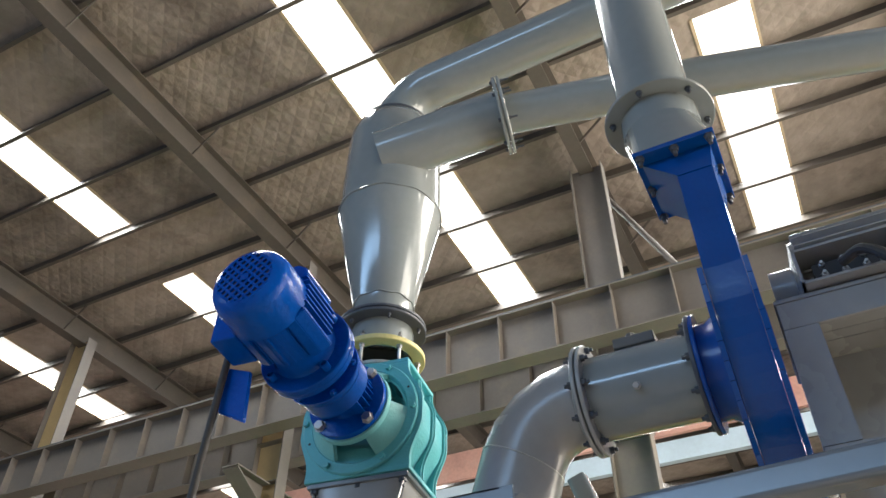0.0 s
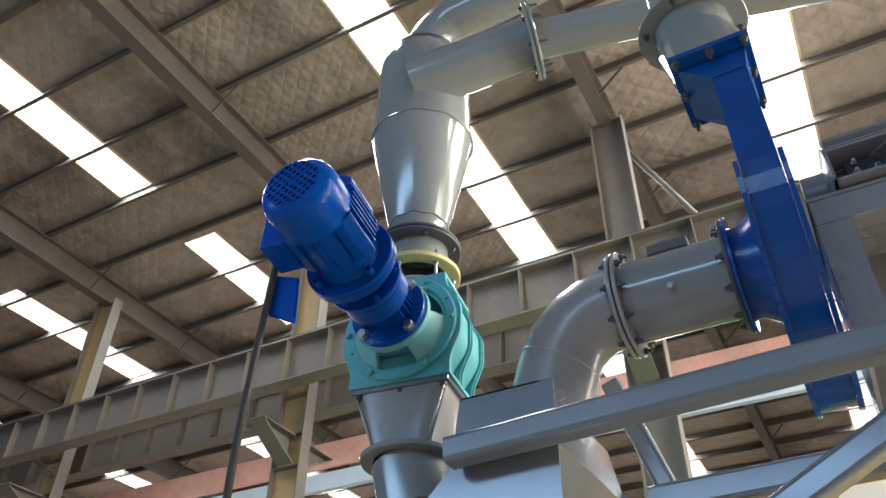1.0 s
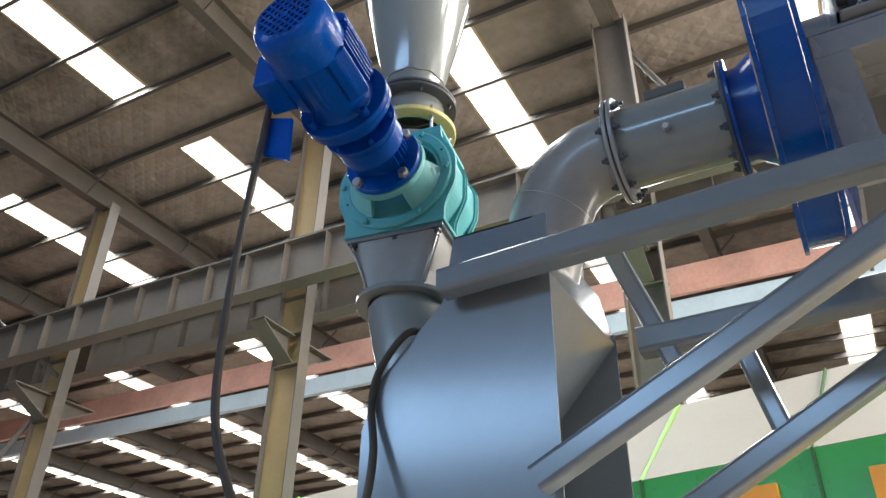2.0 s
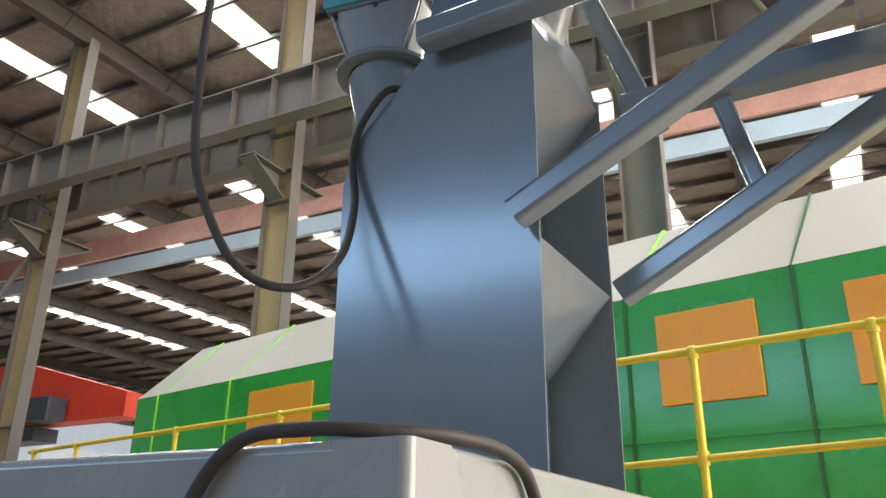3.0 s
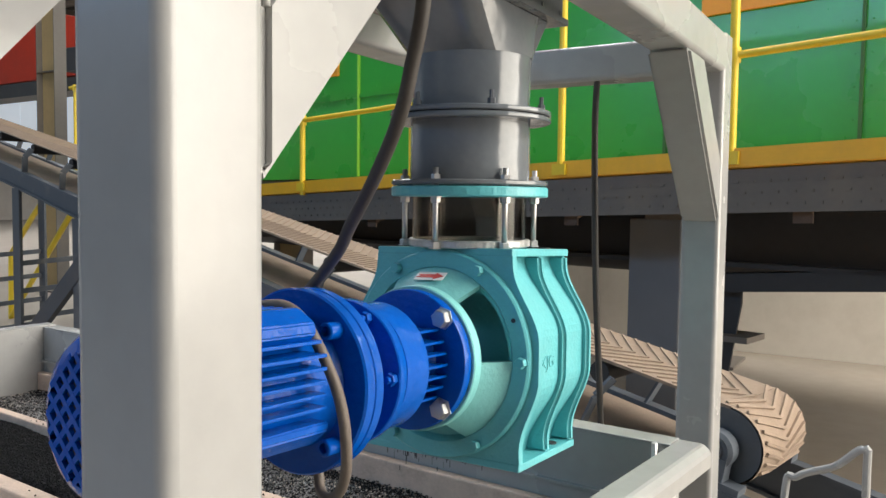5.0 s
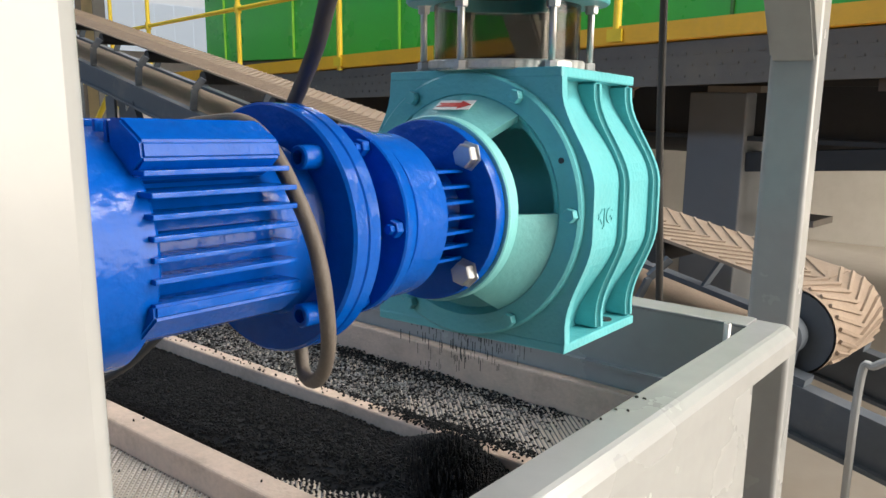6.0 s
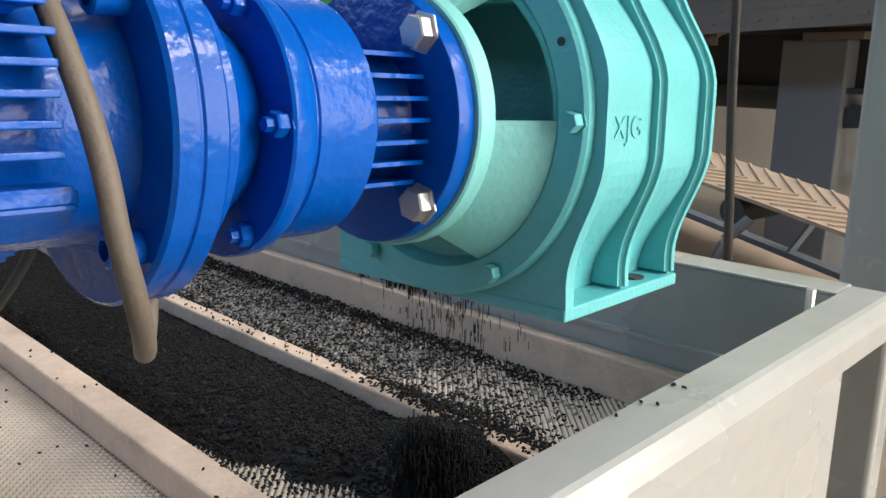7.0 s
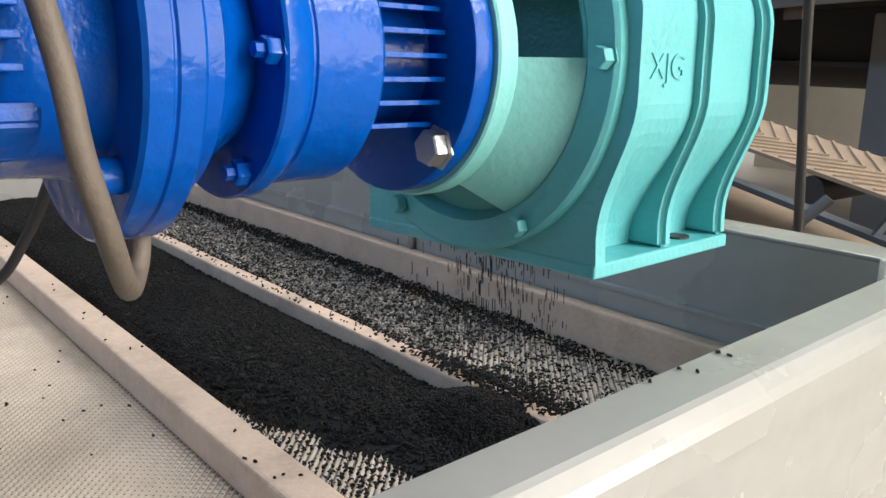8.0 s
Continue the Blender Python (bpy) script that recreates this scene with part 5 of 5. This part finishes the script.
def heap(x, y):
    """Depth of the black layer in the middle lane."""
    lane = max(0.0, 1 - abs((y + 0.520) / 0.160) ** 6)
    front = 1 / (1 + math.exp(28 * (x + 0.47 + 0.9 * (y + 0.55) * -1 * 0.6)))
    return (0.030 + 0.010 * noise.noise((x * 5, y * 9, 0))) * lane * (0.55 + 0.45 * front) * (1 if x < -0.12 else 0.4)


def edge(x, y):
    """How far the layer has thinned out over the bare wires along the near batten."""
    bare = 0.115 * max(0.0, min(1.0, (x + 0.86) / 0.42)) + 0.025 * noise.noise((x * 14, y * 6, 3))
    return max(0.0, min(1.0, (y + 0.665 - bare) / 0.06))


gx, gy = 150, 34
verts, faces = [], []
for i in range(gx):
    for j in range(gy):
        x, y = -TL + 0.02 + (TL - 0.13) * i / (gx - 1), -0.654 + 0.267 * j / (gy - 1)
        hgt = heap(x, y)
        hgt *= edge(x, y)
        verts.append((x, y, 0.984 + max(0.0, hgt) + 0.003 * noise.noise((x * 90, y * 90, 1))))
for i in range(gx - 1):
    for j in range(gy - 1):
        n = i * gy + j
        faces.append((n, n + gy, n + gy + 1, n + 1))
me = bpy.data.meshes.new("granule_layer")
me.from_pydata(verts, [], faces)
me.materials.append(RUBBER_CRUMB)
ob = new("granule_layer", me)
ob.matrix_basis = TR
tagged(ob, "layer of black rubber granules on the screen", "granules", kind="stuff")
spots = []
while len(spots) < 34000:
    x, y = rnd.uniform(-TL + 0.03, -0.10), rnd.uniform(-0.654, -0.388)
    hgt = heap(x, y)
    cover = edge(x, y)
    hgt *= cover
    if (hgt > 0.006 and rnd.random() < 0.15 + cover) or rnd.random() < (0.75 if cover < 0.5 else 0.10):
        spots.append((x, y, 0.985 + max(0.0, hgt) + rnd.uniform(-0.001, 0.002)))
crumbs("black_granules", spots, RUBBER_CRUMB, "loose black rubber granules on the screen")
# the far lane: grey metal bits with black ones among them
spots, spots2 = [], []
for _ in range(36000):
    x, y = rnd.uniform(-TL + 0.03, -0.09), rnd.uniform(-0.354, -0.077)
    dens = (1.0 if x < -0.75 else max(0.10, 1 - (x + 0.75) / 0.45)) * (0.80 + 0.75 * noise.noise((x * 11, y * 11, 5)) + (0.4 if y < -0.28 or y > -0.12 else 0.0))
    if rnd.random() < dens:
        mix_black = 0.52 + 0.4 * (abs((y + 0.21) / 0.133) > 0.62)
        (spots2 if rnd.random() < mix_black else spots).append((x, y, 0.987 + rnd.uniform(0, 0.008) * dens))
for _ in range(2600):
    x, y = rnd.gauss(-0.46, 0.085), rnd.gauss(-0.335, 0.045)
    if -TL < x < -0.09 and -0.46 < y < -0.08:
        spots2.append((x, y, (1.036 if -0.387 < y < -0.355 else 0.990) + rnd.uniform(0, 0.008)))
crumbs("metal_granules", spots, METAL_CRUMB, "loose grey wire bits on the screen", (0.004, 0.010), 5)
crumbs("black_granules", spots2, RUBBER_CRUMB, "black granules among the grey bits", (0.003, 0.008), 6)


def mound(x, y):
    """Height of the pile that has spilled over the middle batten below the valve."""
    u, v = (x + 0.40) / 0.115, (y + 0.41) / 0.072
    return 0.985 + 0.062 * math.exp(-(u * u + v * v) * 0.9) + 0.003 * noise.noise((x * 60, y * 60, 7))


gx, gy = 70, 40
verts, faces = [], []
for i in range(gx):
    for j in range(gy):
        x, y = -0.72 + 0.60 * i / (gx - 1), -0.60 + 0.36 * j / (gy - 1)
        verts.append((x, y, mound(x, y) - 0.004))
for i in range(gx - 1):
    for j in range(gy - 1):
        n = i * gy + j
        faces.append((n, n + gy, n + gy + 1, n + 1))
me = bpy.data.meshes.new("granule_pile")
me.from_pydata(verts, [], faces)
me.materials.append(RUBBER_CRUMB)
ob = new("granule_pile", me)
ob.matrix_basis = TR
tagged(ob, "pile of black granules spilled over the middle batten", "granules", kind="stuff")
spots = []
for _ in range(9000):
    x, y = rnd.gauss(-0.41, 0.11), rnd.gauss(-0.405, 0.06)
    if -0.70 < x < -0.13 and -0.60 < y < -0.26:
        spots.append((x, y, max(mound(x, y) - 0.003, 0.986) + rnd.uniform(0, 0.003)))
crumbs("black_granules", spots, RUBBER_CRUMB, "loose black granules on the spilled pile", (0.003, 0.007), 12)
spots = [(rnd.uniform(-TL, -0.1), rnd.uniform(TN + 0.05, -0.71), 0.9895) for _ in range(110)]
spots += [(rnd.uniform(-1.9, -0.1), rnd.uniform(-0.384, -0.358), 1.035) for _ in range(200)]
spots += [(rnd.uniform(-1.9, -0.1), rnd.uniform(-0.700, -0.657), 1.036) for _ in range(25)]
spots += [(-0.066 + rnd.uniform(-0.006, 0.008), -0.50 + rnd.uniform(-0.05, 0.05), TZ + 0.001) for _ in range(5)]
crumbs("stray_granules", spots, RUBBER_CRUMB, "stray black granules on the pale screen and battens", (0.0025, 0.0055), 8)
# legs under the screen
bm = B()
for x, y in ((-0.25, -0.15), (-0.25, -1.0), (-2.2, -0.15), (-2.2, -1.0)):
    box(bm, x - 0.04, x + 0.04, y - 0.04, y + 0.04, 0, 0.72)
part("leg", bm, CONV, trough)

# ---- falling granules under the valve: rigid clusters that drop again and again ----
CLUSTERS = []


def burst(seed, count, sx, sy, sz, lean, thin=1.0):
    """One rigid burst: thin upright crumbs, dense at one side of the mouth and thinning out towards the other."""
    rnd = random.Random(seed)
    verts, faces = [], []
    for _ in range(count):
        x = max(-1.6, min(3.2, rnd.gauss(0, 1) + lean * rnd.expovariate(1.0))) * sx
        y, z = rnd.gauss(0, sy), rnd.uniform(-1, 1) * sz * (1.0 - 0.25 * abs(x) / (3 * sx)) + rnd.gauss(0, 0.006)
        n = len(verts)
        s = rnd.uniform(0.0007, 0.0017) * thin
        l = rnd.uniform(0.0015, 0.0065) / thin ** 0.5
        for dx, dy, dz in ((-s, 0, -l), (s, -s, -l), (0, s, -l), (-s, 0, l), (s, -s, l), (0, s, l)):
            verts.append((x + dx, y + dy, z + dz))
        faces += [(n, n + 1, n + 4, n + 3), (n + 1, n + 2, n + 5, n + 4), (n + 2, n, n + 3, n + 5), (n + 3, n + 4, n + 5), (n, n + 2, n + 1)]
    me = bpy.data.meshes.new("falling_granules")
    me.from_pydata(verts, [], faces)
    me.materials.append(RUBBER_CRUMB)
    ob = new("falling_granules", me)
    tagged(ob, "burst of black granules falling from the rotary valve", "granules", "falling granules", "stuff")
    return ob


# the rotor empties one pocket about five times a second: a dense burst, then a thin trickle after it
for k in range(-9, 9):
    leave = 6.2785 + 0.1965 * k
    CLUSTERS.append((burst(100 + k, 2600, 0.022, 0.020, 0.044, 0.5), leave, 1.9, -0.752))
    CLUSTERS.append((burst(200 + k, 260, 0.034, 0.026, 0.060, 0.8, 0.5), leave + 0.045, 0.75, -0.735))

# ---- cables ----
def cable(name, ctrl, r, mat, label, n=12):
    bm = B()
    sweep(bm, spline(ctrl, n), r, 12)
    return single(name, bm, mat, label, "cable")


cable("power_cable", [(-1.085, 1.46, 3.50), (-1.092, 1.455, 3.30), (-1.098, 1.45, 3.05), (-1.097, 1.45, 2.85), (-1.075, 1.45, 2.66), (-1.0, 1.455, 2.500), (-0.955, 1.49, 2.437), (-0.905, 1.53, 2.420), (-0.873, 1.58, 2.449), (-0.872, 1.65, 2.527), (-0.897, 1.712, 2.655), (-0.924, 1.735, 2.769), (-0.910, 1.738, 2.848), (-0.85, 1.738, 2.918), (-0.83, 1.80, 2.95)], 0.0085, CABLE, "dusty dark power cable hanging in a loop beside the classifier")
cable("supply_cable", [(-0.63, 1.075, 0.9), (-0.635, 1.078, 1.4), (-0.638, 1.080, 1.80), (-0.640, 1.082, 1.90), (-0.634, 1.086, 2.02), (-0.585, 1.092, 2.088), (-0.51, 1.105, 2.099), (-0.45, 1.14, 2.098), (-0.41, 1.20, 2.098), (-0.392, 1.28, 2.092), (-0.389, 1.345, 2.066), (-0.390, 1.382, 1.99), (-0.411, 1.4, 1.876), (-0.429, 1.41, 1.824), (-0.449, 1.42, 1.777), (-0.497, 1.45, 1.724), (-0.57, 1.5, 1.666), (-0.613, 1.53, 1.631), (-0.718, 1.6, 1.573), (-0.818, 1.66, 1.523), (-0.914, 1.7, 1.474)], 0.0073, CABLE, "dusty black supply cable slung over the tube stand")
conduit = cable("motor_conduit", [(-0.755, 1.42, 1.53), (-0.715, 1.455, 1.562), (-0.671, 1.47, 1.571), (-0.640, 1.47, 1.572), (-0.615, 1.47, 1.560), (-0.590, 1.470, 1.530), (-0.568, 1.470, 1.493), (-0.558, 1.472, 1.460), (-0.554, 1.474, 1.425), (-0.562, 1.484, 1.388), (-0.580, 1.496, 1.358), (-0.603, 1.508, 1.341), (-0.628, 1.522, 1.338), (-0.642, 1.533, 1.352), (-0.650, 1.54, 1.385)], 0.0066, CONDUIT, "brown-grey flexible conduit looped round the lower motor")
bm = B()
turned(bm, [(0.0066, 0), (0.011, 0), (0.011, 0.012), (0.0085, 0.013), (0.0085, 0.022), (0.0066, 0.022)], (-0.650, 1.540, 1.378), (0, 0.0, 1), 12)
part("cable_gland", bm, DARK, conduit)
cable("motor_cable", [(-0.80, 1.545, 1.395), (-0.835, 1.54, 1.355), (-0.875, 1.535, 1.318), (-0.935, 1.525, 1.272), (-1.02, 1.50, 1.235), (-1.16, 1.42, 1.225), (-1.34, 1.30, 1.29)], 0.0046, DARK, "dark cable running out below the lower motor")
cable("drop_cable", [(-0.71, 2.70, 2.08), (-0.705, 2.66, 1.9), (-0.69, 2.65, 1.5), (-0.67, 2.66, 1.1), (-0.66, 2.70, 0.4)], 0.008, CABLE, "thin black cable hanging from the cross beam")


# ---- belt conveyors ----
def conveyor(label, at, length, width, drum_r=0.17):
    """Local: runs up along +x from the tail drum at the origin; tilt is in the pose."""
    e = thing("belt_conveyor", label, "conveyor", at, "belt conveyors")
    bm = B()
    box(bm, 0, length, -width / 2, width / 2, drum_r - 0.006, drum_r + 0.006)
    box(bm, 0, length, -width / 2, width / 2, -drum_r - 0.006, -drum_r + 0.004)
    n = 20
    vs = []
    for i in range(n + 1):
        a = math.pi / 2 + math.pi * i / n
        vs.append([bm.verts.new((drum_r * 1.03 * math.cos(a), y, drum_r * 1.03 * math.sin(a))) for y in (-width / 2, width / 2)])
    for a, b in zip(vs, vs[1:]):
        bm.faces.new((a[0], a[1], b[1], b[0])).smooth = True
    part("belt", bm, BELT, e, "dusty brown chevron belt")
    bm = B()
    x = 0.0
    while x < length:
        for sg in (-1, 1):
            bar(bm, (x, 0.0, drum_r + 0.010), (x + width * 0.42, sg * width * 0.47, drum_r + 0.010), 0.010, 0.006)
        x += 0.065
    for i in range(10):
        a = math.pi / 2 + math.pi * i / 12
        for sg in (-1, 1):
            a2 = a - 0.42
            bar(bm, (drum_r * 1.07 * math.cos(a), 0, drum_r * 1.07 * math.sin(a)), (drum_r * 1.07 * math.cos(a2), sg * width * 0.45, drum_r * 1.07 * math.sin(a2)), 0.012, 0.010, up=(math.cos(a), 0, math.sin(a)))
    part("chevron_cleat", bm, BELT, e)
    bm = B()
    lathe(bm, [(0, -width / 2), (drum_r * 0.98, -width / 2), (drum_r * 0.98, width / 2), (0, width / 2)], (0, 0, 0), (0, 1, 0), 40)
    part("tail_drum", bm, DARKSTEEL, e)
    for sg in (-1, 1):
        y = sg * (width / 2 + 0.06)
        bm = B()
        box(bm, -0.75, length, y - 0.03, y + 0.03, -0.31, -0.295)
        box(bm, -0.75, length, y - 0.03, y + 0.03, -0.145, -0.13)
        box(bm, -0.75, length, y - 0.004, y + 0.004, -0.295, -0.145)
        part("side_channel", bm, CONV, e)
        bm = B()
        yy = sg * (width / 2 + 0.05)
        lathe(bm, [(0, -0.03), (0.07, -0.03), (0.07, 0.02), (0.055, 0.03), (0.05, 0.022), (0.035, 0.022), (0.03, 0.034), (0, 0.034)], (0, yy, 0), (0, sg, 0), 28, False)
        box(bm, -0.055, 0.055, yy - 0.03, yy + 0.03, -0.105, -0.02)
        box(bm, -0.12, 0.12, yy - 0.035, yy + 0.035, -0.1295, -0.104)
        part("bearing", bm, CONV, e)
        x = 0.55
        while x < length:
            bm = B()
            bar(bm, (x, y, -0.135), (x - 0.05, y + sg * 0.02, 0.02), 0.05, 0.012, up=(1, 0, 0))
            bar(bm, (x - 0.05, y + sg * 0.02, 0.02), (x - 0.09, y - sg * 0.02, 0.10), 0.05, 0.012, up=(1, 0, 0))
            part("idler_bracket", bm, CONV, e)
            x += 0.9
    x = 0.55
    while x < length:
        bm = B()
        lathe(bm, [(0, -width * 0.5), (0.045, -width * 0.5), (0.045, width * 0.5), (0, width * 0.5)], (x, 0, drum_r - 0.055), (0, 1, 0), 16)
        part("idler_roller", bm, DARK, e)
        x += 0.9
    return e


conveyor("inclined belt conveyor with a brown chevron belt behind the screen", GM @ pose(0.600, -1.18, 0.825) @ Matrix.Rotation(radians(180), 4, 'Z') @ Matrix.Rotation(radians(-10.45), 4, 'Y'), 9.5, 0.42, 0.145)
belt_legs = thing("conveyor_trestle", "dark blue-grey angle steel trestle under the belt conveyor", "trestle", GM)
for x in (-0.3, -1.75, -3.30, -4.97, -6.4, -7.6):
    zt = 0.800 - 0.31 - 0.184 * (x - 0.668)
    for y in (-1.45, -0.79):
        bm = B()
        box(bm, x - 0.09, x + 0.09, y - 0.006, y + 0.006, 0, zt)
        box(bm, x - 0.09, x - 0.08, y, y + 0.08, 0, zt)
        part("trestle_leg", bm, CONV, belt_legs)
    for k in range(4):
        bm = B()
        z = 0.25 + 0.27 * k
        if z + 0.1 < zt:
            bar(bm, (x, -1.45, z), (x, -0.79, z + 0.04), 0.05, 0.012, up=(1, 0, 0))
            part("trestle_brace", bm, CONV, belt_legs)
for xa, xb in ((-5.0, -3.45), (-6.4, -4.45), (-3.3, -1.85)):
    for y in (-1.44, -0.80):
        bm = B()
        za, zb = (0.25, 1.30) if xa > -6 else (0.2, 1.42)
        bar(bm, (xa, y, za - (0.25 if xa > -4 else 0)), (xb, y, zb - (0.25 if xa > -4 else 0)), 0.17, 0.05, up=(0, 1, 0))
        part("trestle_brace", bm, DARKSTEEL, belt_legs)

bm = B()
sweep(bm, spline([(1.12, -1.55, 0.0), (1.12, -1.55, 0.85), (1.11, -1.55, 0.96), (1.03, -1.55, 0.89), (0.92, -1.55, 0.83), (0.88, -1.55, 0.74), (0.88, -1.55, 0.0)], 8), 0.012, 10)
single("guard_hoop", bm, GREY, "bent grey rod hoop beside the conveyor's tail drum", "guard", at=GM)
# yellow stair rails and clutter far to the left
stairs = thing("access_stair", "yellow stair rail on the floor beyond the belt conveyor", "stair rail", GM)
for pts in ([(-10.17, -0.3, 0.0), (-10.12, -0.3, 0.92), (-9.24, -0.3, 1.48), (-8.2, -0.3, 2.05)], [(-10.15, -0.3, 0.03), (-8.30, -0.3, 1.32), (-7.6, -0.3, 1.80)], [(-9.70, 0.5, 0.0), (-9.70, 0.5, 1.25), (-10.4, 0.5, 1.9)]):
    bm = B()
    sweep(bm, pts, 0.035, 10)
    part("stair_rail", bm, YELLOW, stairs)


# ---- what moves ----
def motions():
    """Each burst leaves the valve's mouth, falls freely and sinks into the layer."""
    top, low = 1.352, 0.90
    for ob, leave, speed, x in CLUSTERS:
        rows = [(0.0, pose(x, 1.925, top)), (leave, pose(x, 1.925, top))]
        for i in range(1, 12):
            dt = i / 40
            rows.append((leave + dt, pose(x, 1.925, max(low, top - speed * dt - 4.9 * dt * dt))))
        rows = [r for r in rows if r[0] < 7.99]
        dt = 8.0 - leave
        rows.append((8.0, pose(x, 1.925, max(low, top - speed * dt - 4.9 * dt * dt))))
        walk(ob, rows)


motions()
